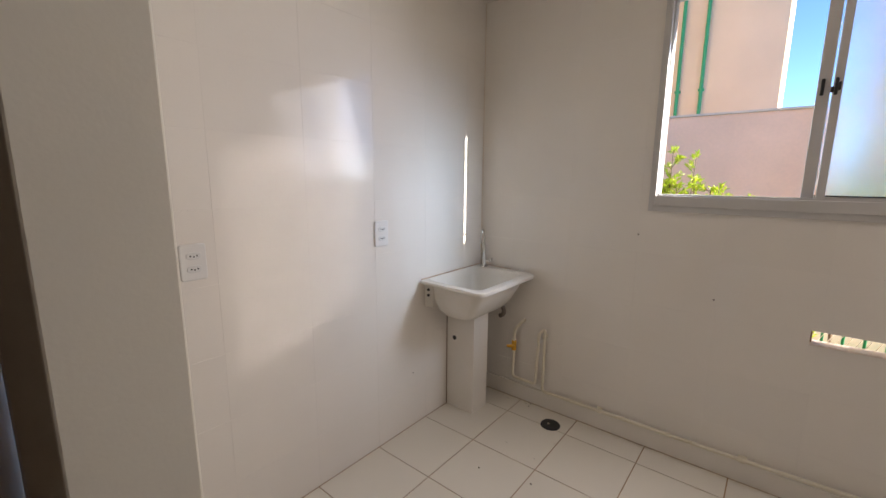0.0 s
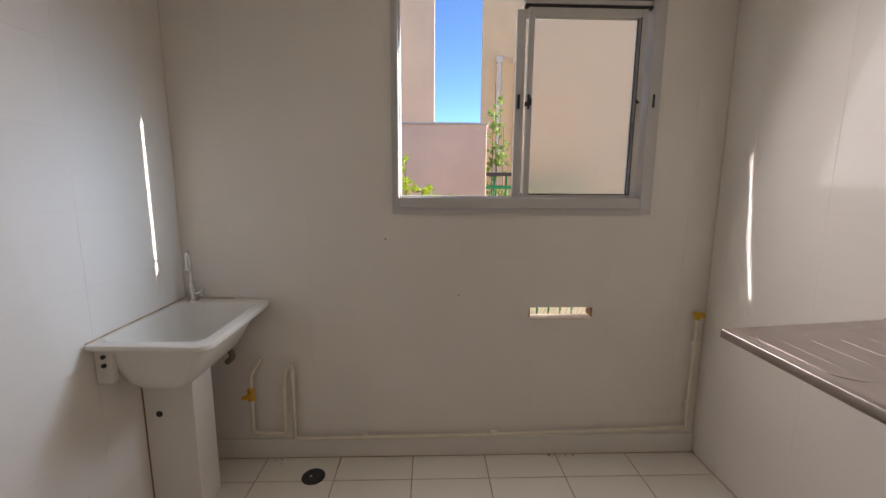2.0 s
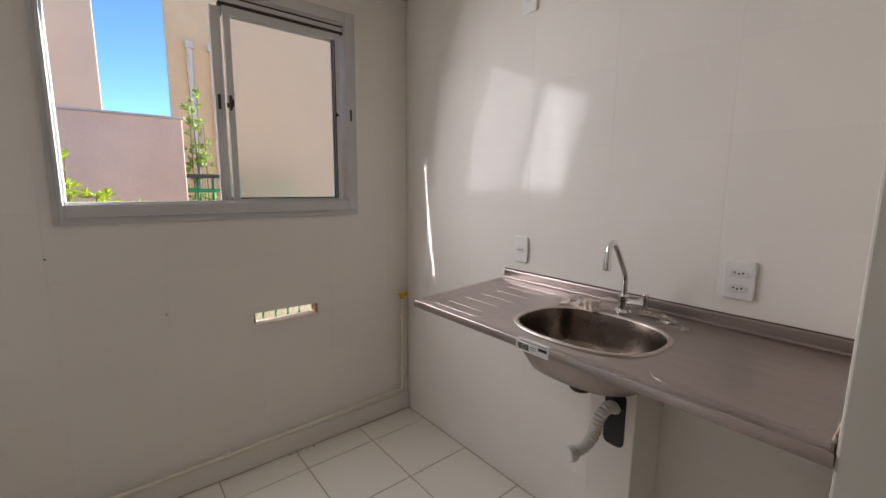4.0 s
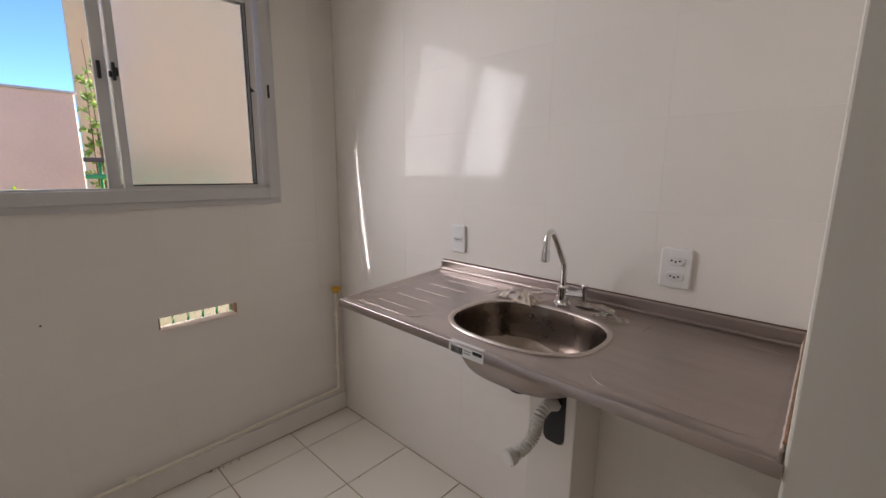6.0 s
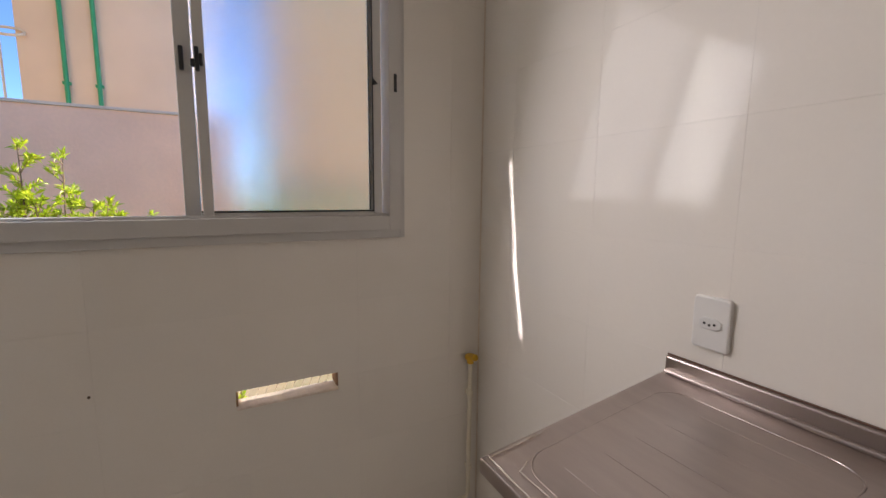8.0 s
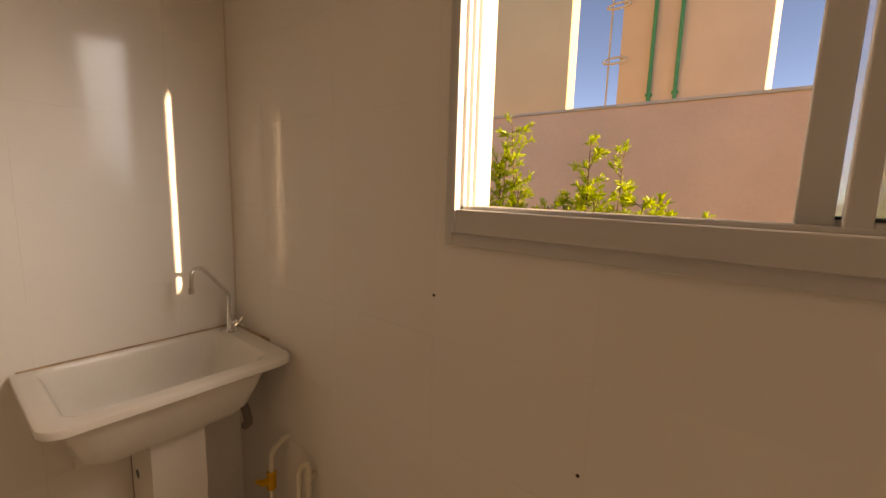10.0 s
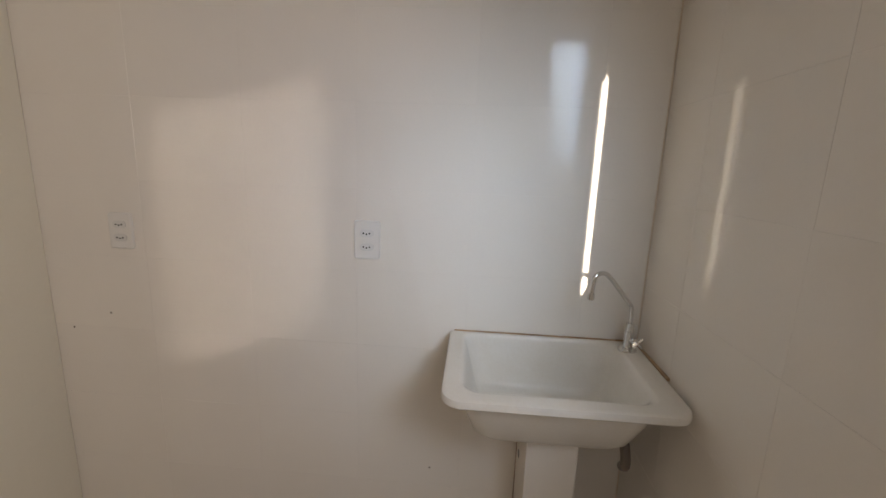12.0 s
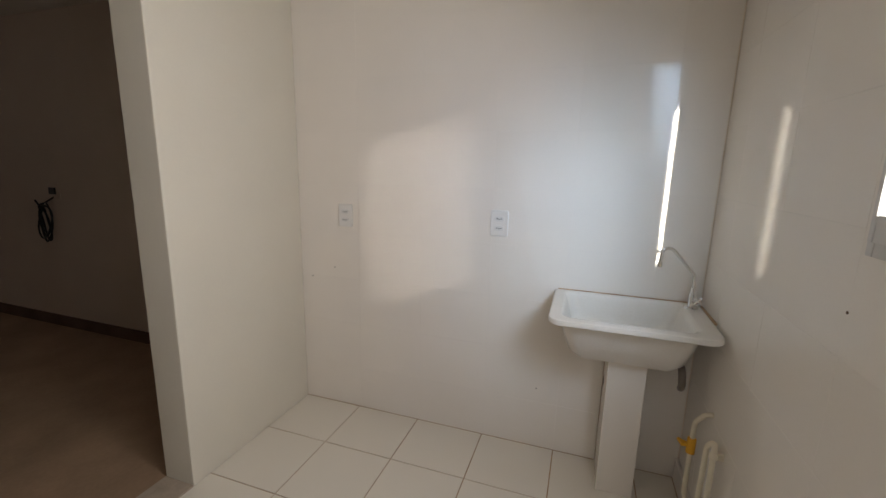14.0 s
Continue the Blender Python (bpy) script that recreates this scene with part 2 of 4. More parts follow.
def tube(bm, points, radius, sides=12, caps=True):
    """Sweep a circle along points; radius may be a list."""
    pts = [Vector(p) for p in points]
    radii = radius if isinstance(radius, (list, tuple)) else [radius] * len(pts)
    rings = []
    up = None
    for i, p in enumerate(pts):
        d = (pts[min(i + 1, len(pts) - 1)] - pts[max(i - 1, 0)])
        d = d.normalized() if d.length > 1e-9 else Vector((0, 0, 1))
        if up is None:
            up = d.orthogonal().normalized()
        up = (up - d * up.dot(d))
        up = up.normalized() if up.length > 1e-6 else d.orthogonal().normalized()
        side = d.cross(up)
        rings.append([bm.verts.new(p + radii[i] * (math.cos(a) * up + math.sin(a) * side))
                      for a in [2 * math.pi * k / sides for k in range(sides)]])
    for r0, r1 in zip(rings, rings[1:]):
        for k in range(sides):
            f = bm.faces.new((r0[k], r0[(k + 1) % sides], r1[(k + 1) % sides], r1[k]))
            f.smooth = True
    if caps:
        bm.faces.new(list(reversed(rings[0])))
        bm.faces.new(rings[-1])
    return bm


def disc(bm, centre, axis, radius, height, sides=24, bevel=0.0):
    """A short cylinder that starts at centre and goes along axis, with a chamfered end."""
    c, a = Vector(centre), Vector(axis).normalized()
    b = min(bevel, height * 0.5)
    pts = [c, c + a * (height - b)] + ([c + a * height] if b else [])
    return tube(bm, pts, [radius, radius] + ([radius - b] if b else []), sides)


def mesh_of(name, bm, mat):
    bmesh.ops.recalc_face_normals(bm, faces=bm.faces)
    for e in bm.edges:
        if len(e.link_faces) == 2 and e.calc_face_angle(0) > radians(38):
            e.smooth = False
    me = bpy.data.meshes.new(name)
    bm.to_mesh(me)
    bm.free()
    me.materials.append(mat)
    return me


def part(name, bm, mat, parent=None, label="", smooth=False):
    ob = new(name, mesh_of(name, bm, mat))
    if smooth:
        for p in ob.data.polygons:
            p.use_smooth = True
    if parent:
        ob.parent = parent
    if label:
        tagged(ob, label)
    return ob


def thing(name, label, category, group="", at=(0, 0, 0)):
    ob = new(name)
    ob.location = at
    ob.empty_display_size = 0.05
    return tagged(ob, label, category, group)


def structure(name, bm, mat, label, category):
    ob = part(name, bm, mat)
    return tagged(ob, label, category, kind="structure")


def B():
    return bmesh.new()


# ---- structure ----
REC = 0.0006      # tiles stand this proud of the grout

bm = B()
box(bm, 0.0, E_X, S_Y, 0, -0.10, -0.003)
floor = structure("floor", bm, FLOOR_GROUT, "cream ceramic tile floor with brown grout joints", "floor")
bm = B()
box(bm, LIV_W - 0.1, LIV_E + 0.1, LIV_S - 0.1, S_Y2, -0.10, -0.004)
structure("floor_living", bm, LIV_FLOOR, "bare brown screed floor of the dark living room", "floor")
bm = B()
box(bm, 0.755, 1.87, S_Y2, S_Y, -0.10, 0.003, 0.002)
structure("threshold", bm, SILL_STONE, "pale brown stone threshold between the two floors", "threshold")

bm = B()
box(bm, -0.15 - REC, -REC, S_Y2, WALL_T, -0.10, CEIL)
wall_west = structure("wall_west", bm, GROUT, "white glazed tile wall behind the laundry tub", "wall")
bm = B()
box(bm, E_X + REC, E_X + 0.16, S_Y2, WALL_T, -0.10, CEIL)
wall_east = structure("wall_east", bm, GROUT, "white glazed tile wall behind the sink counter", "wall")


def holed_wall(bm, x0, x1, y0, y1, z0, z1, holes):
    """A wall in the xz plane with rectangular holes, built from the cells between them."""
    xs = sorted({x0, x1, *[h[0] for h in holes], *[h[1] for h in holes]})
    zs = sorted({z0, z1, *[h[2] for h in holes], *[h[3] for h in holes]})
    solid = {}
    for i in range(len(xs) - 1):
        for k in range(len(zs) - 1):
            cx, cz = (xs[i] + xs[i + 1]) / 2, (zs[k] + zs[k + 1]) / 2
            solid[i, k] = not any(h[0] < cx < h[1] and h[2] < cz < h[3] for h in holes)
    for (i, k), s in solid.items():
        if not s:
            continue
        a, b, c, d = xs[i], xs[i + 1], zs[k], zs[k + 1]
        quads = [[(a, y0, c), (b, y0, c), (b, y0, d), (a, y0, d)], [(a, y1, c), (a, y1, d), (b, y1, d), (b, y1, c)]]
        if not solid.get((i - 1, k)):
            quads.append([(a, y0, c), (a, y0, d), (a, y1, d), (a, y1, c)])
        if not solid.get((i + 1, k)):
            quads.append([(b, y0, c), (b, y1, c), (b, y1, d), (b, y0, d)])
        if not solid.get((i, k - 1)):
            quads.append([(a, y0, c), (a, y1, c), (b, y1, c), (b, y0, c)])
        if not solid.get((i, k + 1)):
            quads.append([(a, y0, d), (b, y0, d), (b, y1, d), (a, y1, d)])
        for q in quads:
            bm.faces.new([bm.verts.new(p) for p in q])
    bmesh.ops.remove_doubles(bm, verts=bm.verts, dist=1e-5)


bm = B()
holed_wall(bm, -REC, E_X + REC, REC, 0.02, -0.10, CEIL, [WIN, SLIT])
wall_north = structure("wall_north", bm, GROUT, "white glazed tile wall with the sliding window", "wall")
bm = B()
holed_wall(bm, -REC, E_X + REC, 0.02, WALL_T, -0.30, CEIL + 0.4, [WIN, (SLIT[0] - 0.008, SLIT[1] + 0.40, 0.60, 0.86)])
structure("wall_north_outer", bm, PAINT, "pale rendered outer leaf of the window wall", "wall")

bm = B()
box(bm, -REC, 0.755, S_Y2, S_Y, -0.10, CEIL, 0.004)
structure("wall_south_west", bm, PAINT, "cream painted stub wall beside the opening", "wall")
bm = B()
box(bm, 1.87, E_X + REC, S_Y2, S_YE, -0.10, CEIL, 0.004)
structure("wall_south_east", bm, PAINT, "cream painted stub wall at the counter end", "wall")
bm = B()
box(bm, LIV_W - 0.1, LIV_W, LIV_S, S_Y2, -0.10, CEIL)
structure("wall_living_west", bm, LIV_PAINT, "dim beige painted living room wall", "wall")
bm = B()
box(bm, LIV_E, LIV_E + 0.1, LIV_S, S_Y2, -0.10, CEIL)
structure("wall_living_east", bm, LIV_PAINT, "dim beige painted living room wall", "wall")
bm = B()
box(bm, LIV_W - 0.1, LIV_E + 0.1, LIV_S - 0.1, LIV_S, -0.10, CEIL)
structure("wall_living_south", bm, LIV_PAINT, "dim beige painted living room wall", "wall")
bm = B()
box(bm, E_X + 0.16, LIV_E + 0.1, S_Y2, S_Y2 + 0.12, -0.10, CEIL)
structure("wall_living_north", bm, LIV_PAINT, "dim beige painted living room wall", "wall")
bm = B()
box(bm, LIV_W - 0.1, LIV_E + 0.1, LIV_S - 0.1, WALL_T, CEIL, CEIL + 0.12)
structure("ceiling", bm, CEIL_PAINT, "plain white painted ceiling", "ceiling")
bm = B()
box(bm, LIV_W, LIV_W + 0.012, LIV_S, S_Y2, -0.004, 0.085, 0.002)
structure("baseboard_living", bm, LIV_SKIRT, "dark reddish brown raw skirting band", "baseboard")
bm = B()
box(bm, 0.0, E_X, -0.014, 0.0, -0.003, 0.098, 0.004)
structure("baseboard", bm, TILE, "low white tile plinth along the window wall", "baseboard")

bm = B()
box(bm, 0.0002, 0.0042, S_Y + 0.001, -0.015, -0.003, 0.0012, 0.0008)
structure("trim_west", bm, FLOOR_GROUT, "brown stained joint at the foot of the tile wall", "joint")
bm = B()
box(bm, E_X - 0.0042, E_X - 0.0002, S_YE + 0.001, -0.015, -0.003, 0.0012, 0.0008)
structure("trim_east", bm, FLOOR_GROUT, "brown stained joint at the foot of the tile wall", "joint")
bm = B()
box(bm, 0.005, E_X - 0.005, -0.0175, -0.0142, -0.003, 0.0014, 0.0008)
structure("trim_north", bm, FLOOR_GROUT, "brown stained joint at the foot of the plinth", "joint")

# East strip is a stained joint; west strip paints that corner's soft shading.
for name, x0, x1 in (("trim_corner_east", E_X - 0.0042, E_X - 0.0003), ("trim_corner_west_shade", 0.0003, 0.0036)):
    bm = B()
    box(bm, x0, x1, -0.0042, -0.0004, 0.099, CEIL - 0.002, 0.0010)
    structure(name, bm, CORNER, "brownish strip in the tile wall corner, yellowed joint and painted corner shade", "joint")

# ---- window ----
window = tagged(new("window_1"), "white aluminium sliding window, slid half open", "window", kind="structure")
wx0, wx1, wz0, wz1 = WIN
FY0, FY1 = -0.024, 0.052


def bars(bm, x0, x1, y0, y1, z0, z1, left, right, bottom, top, bevel=0.002):
    """A rectangular frame of four bars."""
    box(bm, x0, x0 + left, y0, y1, z0, z1, bevel)
    box(bm, x1 - right, x1, y0, y1, z0, z1, bevel)
    box(bm, x0 + left, x1 - right, y0 + 0.001, y1 - 0.001, z0, z0 + bottom, bevel)
    box(bm, x0 + left, x1 - right, y0 + 0.001, y1 - 0.001, z1 - top, z1, bevel)


bm = B()
bars(bm, wx0, wx1, FY0, FY1, wz0, wz1, 0.013, 0.040, 0.046, 0.040)
part("window_frame", bm, ALU, window)
bm = B()
bars(bm, wx0 - 0.018, wx1 + 0.016, -0.013, -0.0005, wz0 - 0.026, wz1 + 0.014, 0.0175, 0.0155, 0.0255, 0.0135, 0.001)
part("trim", bm, ALU, window, "thin white cover trim round the frame")
for y in (-0.004, 0.017, 0.038):
    bm = B()
    box(bm, wx0 + 0.013, wx0 + 0.021, y - 0.003, y + 0.003, wz0 + 0.046, wz1 - 0.040, 0.001)
    box(bm, wx0 + 0.013, wx1 - 0.040, y - 0.003, y + 0.003, wz0 + 0.046, wz0 + 0.053, 0.001)
    box(bm, wx0 + 0.013, wx1 - 0.040, y - 0.003, y + 0.003, wz1 - 0.050, wz1 - 0.040, 0.001)
    part("track", bm, ALU, window)


def sash(x0, x1, y0, y1, z0, z1, left, right):
    bm = B()
    bars(bm, x0, x1, y0, y1, z0, z1, left, right, 0.014, 0.032)
    s = part("sash", bm, ALU, window)
    yc = (y0 + y1) / 2
    bm = B()
    box(bm, x0 + left - 0.004, x1 - right + 0.004, yc - 0.002, yc + 0.002, z0 + 0.010, z1 - 0.028)
    p = part("pane", bm, FROSTED, s, "frosted translucent glass")
    p.visible_shadow = False
    bm = B()
    g = y0 - 0.0006
    box(bm, x0 + left, x1 - right, g, g + 0.004, z0 + 0.014, z0 + 0.018)
    box(bm, x1 - right - 0.003, x1 - right, g, g + 0.004, z0 + 0.018, z1 - 0.032)
    part("gasket", bm, RUBBER, s)
    return s


s_in = sash(1.514, 2.020, -0.006, 0.014, 1.252, 2.04, 0.026, 0.026)
s_out = sash(1.471, 2.016, 0.020, 0.040, 1.252, 2.04, 0.038, 0.026)
# dark head gap and rail above the sashes
bm = B()
box(bm, 1.50, wx1 - 0.041, 0.000, 0.03, 2.044, 2.054)
part("head_gap", bm, RUBBER, window)
bm = B()
box(bm, 1.50, wx1 - 0.041, -0.006, 0.03, 2.0545, 2.072, 0.001)
part("head_rail", bm, ALU, window)
bm = B()
box(bm, 1.50, wx1 - 0.041, 0.000, 0.03, 2.0725, 2.0835)
part("head_gap", bm, RUBBER, window)
bm = B()
box(bm, 1.480, 1.491, 0.008, 0.020, 1.635, 1.695, 0.003)
part("latch", bm, BLACK, s_out, "black plastic latch")
bm = B()
box(bm, 1.517, 1.527, -0.022, -0.006, 1.630, 1.690, 0.003)
box(bm, 1.527, 1.535, -0.020, -0.006, 1.645, 1.675, 0.003)
box(bm, 1.507, 1.517, -0.018, -0.006, 1.640, 1.660, 0.003)
part("latch", bm, BLACK, s_in, "black plastic latch")
bm = B()
tube(bm, [(1.998, -0.007, 1.665), (1.998, -0.018, 1.665)], [0.013, 0.004], 3)
part("catch", bm, BLACK, s_in)
bm = B()
box(bm, 2.056, 2.066, -0.028, -0.024, 1.640, 1.695, 0.002)
part("strike_plate", bm, BLACK, window)

# ---- vent slit ----
vent = thing("air_vent", "narrow wall vent slot with a pale outer lattice", "vent")
sx0, sx1, sz0, sz1 = SLIT
bm = B()
for i in range(11):
    x = sx0 + 0.014 + i * (sx1 - sx0 - 0.028) / 10
    tube(bm, [(x - 0.012, 0.068, sz0 + 0.001), (x + 0.012, 0.068, sz1 - 0.001)], 0.0014, 6)
part("lattice", bm, CONDUIT, vent)
bm = B()
rv = random.Random(31)
n = 26
prev = None
for i in range(n + 1):
    x = sx0 + 0.0015 + (sx1 - sx0 - 0.003) * i / n
    h = 0.006 + rv.uniform(-0.0015, 0.0015)
    col = [bm.verts.new(p) for p in ((x, -0.0045 + rv.uniform(-0.0015, 0.001), sz0 + 0.0005), (x, -0.002 + rv.uniform(-0.001, 0.001), sz0 + h),
                                     (x, 0.030, sz0 + h + 0.003), (x, 0.062, sz0 + 0.006), (x, 0.064, sz0 - 0.03))]
    if prev:
        for k in range(4):
            bm.faces.new((prev[k], col[k], col[k + 1], prev[k + 1]))
    prev = col
part("sill", bm, MORTAR, vent, "rough cream mortar sill")
# The slot ends lie in shade, which is put into their brown colour.
for x in (sx0 + 0.0008, sx1 - 0.0058):
    bm = B()
    box(bm, x, x + 0.005, -0.001, 0.066, sz0 + 0.012, sz1 - 0.0008, 0.001)
    part("reveal", bm, SHADE_RUST_BROWN, vent, "mortar reveal coloured brown for its shade")


# ---- laundry tub ----
def rounded_rect(x0, x1, y0, y1, r, steps=6):
    out = []
    rs = r if isinstance(r, (list, tuple)) else (r,) * 4      # corners: +x+y, -x+y, -x-y, +x-y
    for (cx, cy, a0, rr) in ((x1 - rs[0], y1 - rs[0], 0, rs[0]), (x0 + rs[1], y1 - rs[1], 90, rs[1]),
                             (x0 + rs[2], y0 + rs[2], 180, rs[2]), (x1 - rs[3], y0 + rs[3], 270, rs[3])):
        for i in range(steps + 1):
            a = radians(a0 + 90 * i / steps)
            out.append((cx + rr * math.cos(a), cy + rr * math.sin(a)))
    return out


def loft(bm, loops, closed_end=True, closed_start=False):
    rings = [[bm.verts.new(p) for p in loop] for loop in loops]
    n = len(rings[0])
    for a, b in zip(rings, rings[1:]):
        for k in range(n):
            f = bm.faces.new((a[k], a[(k + 1) % n], b[(k + 1) % n], b[k]))
            f.smooth = True
    if closed_end:
        bm.faces.new(rings[-1])
    if closed_start:
        bm.faces.new(list(reversed(rings[0])))


def ring(x0, x1, y0, y1, r, z, dz=0.0):
    """A level rounded rectangle; dz tips its outer edge."""
    return [(x, y, z + dz * (x - x0) / max(1e-6, x1 - x0)) for x, y in rounded_rect(x0, x1, y0, y1, r)]


tub = thing("laundry_tub", "white ceramic wall-hung laundry tub in the corner", "laundry tub", at=(0, 0, 0))
bm = B()
R = (0.045, 0.012, 0.012, 0.045)
loft(bm, [
    ring(0.085, 0.225, -0.440, -0.130, 0.035, 0.604),
    ring(0.068, 0.244, -0.462, -0.112, 0.040, 0.598),
    ring(0.046, 0.278, -0.490, -0.090, 0.045, 0.630),
    ring(0.015, 0.322, -0.515, -0.070, 0.050, 0.71),
    ring(0.010, 0.345, -0.525, -0.060, 0.050, 0.768),
    ring(0.003, 0.370, -0.553, -0.020, R, 0.779, -0.008),
    ring(0.001, 0.384, -0.566, -0.012, R, 0.778, -0.009),
    ring(0.001, 0.3875, -0.5685, -0.010, R, 0.781, -0.009),
    ring(0.001, 0.388, -0.569, -0.010, R, 0.791, -0.008),
    ring(0.002, 0.386, -0.567, -0.012, R, 0.7955, -0.007),
    ring(0.003, 0.382, -0.563, -0.015, R, 0.797, -0.006),
    ring(0.004, 0.377, -0.558, -0.019, R, 0.797, -0.0055),
    ring(0.008, 0.351, -0.531, -0.066, 0.040, 0.7965, -0.004),
    ring(0.010, 0.347, -0.527, -0.070, 0.040, 0.796, -0.004),
    ring(0.013, 0.342, -0.522, -0.075, 0.042, 0.792, -0.003),
    ring(0.016, 0.337, -0.517, -0.080, 0.044, 0.783),
    ring(0.020, 0.331, -0.511, -0.086, 0.046, 0.765),
    ring(0.028, 0.300, -0.496, -0.100, 0.048, 0.71),
    ring(0.040, 0.268, -0.480, -0.116, 0.050, 0.655),
    ring(0.052, 0.250, -0.465, -0.128, 0.048, 0.638),
    ring(0.070, 0.232, -0.448, -0.142, 0.045, 0.632),
    ring(0.150, 0.200, -0.310, -0.270, 0.015, 0.624)], closed_end=True, closed_start=True)
for v in bm.verts:                       # the front lip bows out
    if v.co.x > 0.30:
        v.co.x += 0.012 * (v.co.x - 0.30) / 0.09 * max(0.0, 1 - ((v.co.y + 0.29) / 0.28) ** 2)
part("basin", bm, CERAMIC, tub)
bm = B()
loft(bm, [[(x, y, z) for x, z in rounded_rect(0.0015 + k, 0.060 - k, 0.648 + k, 0.774, 0.012 - k, 4)] for k, y in ((0.003, -0.532), (0.0, -0.528), (0.0, -0.513))], closed_start=True)
part("wall_lug", bm, CERAMIC, tub, "moulded ceramic mounting lug")
bm = B()
disc(bm, (0.175, -0.29, 0.623), (0, 0, 1), 0.022, 0.004, 20, 0.002)
part("waste_ring", bm, CHROME, tub)
bm = B()
for z in (0.715, 0.745):
    tube(bm, [(0.034, -0.531, z), (0.034, -0.538, z)], 0.0075, 10)
part("bolt", bm, BLACK, tub)
bm = B()
tube(bm, rounded([(0.10, -0.085, 0.60), (0.21, -0.085, 0.60), (0.235, -0.085, 0.545), (0.20, -0.080, 0.520)], 0.03), 0.013, 12)
part("waste_hose", bm, DARK_HOSE, tub, "grey waste elbow")
bm = B()
box(bm, 0.0005, 0.006, -0.556, -0.02, 0.794, 0.8005, 0.0012)
box(bm, 0.006, 0.22, -0.010, -0.0005, 0.786, 0.7945, 0.0012)
part("sealant", bm, STAIN, tub, "yellowed sealant line at the wall")

column = thing("tub_column", "white tiled pipe box below the laundry tub", "pipe box")
bm = B()
box(bm, 0.004, 0.192, -0.336, -0.196, -0.004, 0.590, 0.003)
part("panel", bm, TILE, column)
bm = B()
disc(bm, (0.058, -0.3355, 0.425), (0, -1, 0), 0.013, 0.002, 16, 0.001)
part("hole_cap", bm, BLACK, column)
bm = B()
box(bm, 0.0005, 0.004, -0.337, -0.196, 0.0, 0.574)
part("joint", bm, SHADE_RUST_BROWN, column)

tub_tap = thing("tub_tap", "chrome swivel tap on the laundry tub", "tap")
bm = B()
disc(bm, (0.062, -0.052, 0.794), (0, 0, 1), 0.026, 0.008, 24, 0.004)
disc(bm, (0.062, -0.052, 0.800), (0, 0, 1), 0.013, 0.055, 16, 0.003)
disc(bm, (0.062, -0.052, 0.850), (0, 0, 1), 0.011, 0.030, 16, 0.003)
part("body", bm, CHROME, tub_tap)
bm = B()
tube(bm, rounded([(0.062, -0.052, 0.875), (0.063, -0.052, 0.922), (0.108, -0.132, 1.012), (0.119, -0.158, 1.036), (0.128, -0.186, 1.028), (0.130, -0.190, 0.970)], 0.016), 0.0065, 12)
part("spout", bm, CHROME, tub_tap)
bm = B()
disc(bm, (0.130, -0.190, 0.978), (0, 0, -1), 0.009, 0.018, 14, 0.002)
part("nozzle", bm, CHROME, tub_tap)
bm = B()
tube(bm, [(0.062, -0.052, 0.828), (0.095, -0.040, 0.832)], 0.007, 12)
for a in range(4):
    t = radians(90 * a + 45)
    tube(bm, [(0.097, -0.039, 0.832), (0.099, -0.039 + 0.018 * math.cos(t), 0.832 + 0.018 * math.sin(t))], [0.006, 0.005], 8)
part("handle", bm, CHROME, tub_tap)

# ---- floor drain ----
drain = thing("floor_drain", "round black floor drain cover", "drain")
bm = B()
disc(bm, (0.579, -0.150, -0.001), (0, 0, 1), 0.052, 0.007, 32, 0.003)
part("rim", bm, BLACK, drain)
bm = B()
disc(bm, (0.579, -0.150, 0.0055), (0, 0, 1), 0.040, 0.003, 32, 0.002)
part("cover", bm, RUBBER, drain)
bm = B()
disc(bm, (0.570, -0.155, 0.008), (0, 0, 1), 0.006, 0.002, 12, 0.001)
part("screw", bm, CHROME, drain)

# ---- gas pipes ----
gas = thing("gas_pipe", "cream painted gas pipe with an orange valve along the wall", "pipe")
bm = B()
tube(bm, rounded([(0.322, 0.004, 0.500), (0.318, -0.020, 0.495), (0.280, -0.040, 0.440), (0.276, -0.040, 0.146), (0.425, -0.040, 0.142),
                  (0.436, -0.040, 0.455), (0.466, -0.028, 0.487), (0.466, -0.028, 0.108), (1.40, -0.026, 0.114), (2.355, -0.026, 0.140),
                  (2.357, -0.026, 0.700)], 0.022), 0.0085, 12)
part("tube", bm, GASPIPE, gas)
for p, q in (((0.466, -0.028, 0.425), (0.466, -0.028, 0.450)), ((0.78, -0.0275, 0.1100), (0.80, -0.0275, 0.1102)), ((1.40, -0.026, 0.114), (1.425, -0.026, 0.115)),
             ((2.357, -0.026, 0.555), (2.357, -0.026, 0.580)), ((2.357, -0.026, 0.255), (2.357, -0.026, 0.275))):
    bm = B()
    c, d = Vector(p), Vector(q)
    tube(bm, [c, c.lerp(d, 0.2), c.lerp(d, 0.8), d], [0.009, 0.012, 0.012, 0.009], 12)
    box(bm, min(c.x, d.x) - 0.004, max(c.x, d.x) + 0.004, -0.020, 0.0, min(c.z, d.z) + 0.004, max(c.z, d.z) - 0.002 if d.z - c.z > 0.01 else max(c.z, d.z) + 0.008)
    part("clamp", bm, GASPIPE, gas)
bm = B()
disc(bm, (0.278, -0.040, 0.315), (0, 0, 1), 0.015, 0.060, 14, 0.004)
box(bm, 0.270, 0.286, -0.075, -0.050, 0.338, 0.352, 0.004)
tube(bm, [(0.278, -0.050, 0.345), (0.270, -0.070, 0.345), (0.250, -0.075, 0.343)], [0.010, 0.010, 0.007], 10)
part("valve", bm, ORANGE, gas, "orange plastic gas valve")
bm = B()
disc(bm, (2.357, -0.026, 0.690), (0, 0, 1), 0.013, 0.022, 14, 0.003)
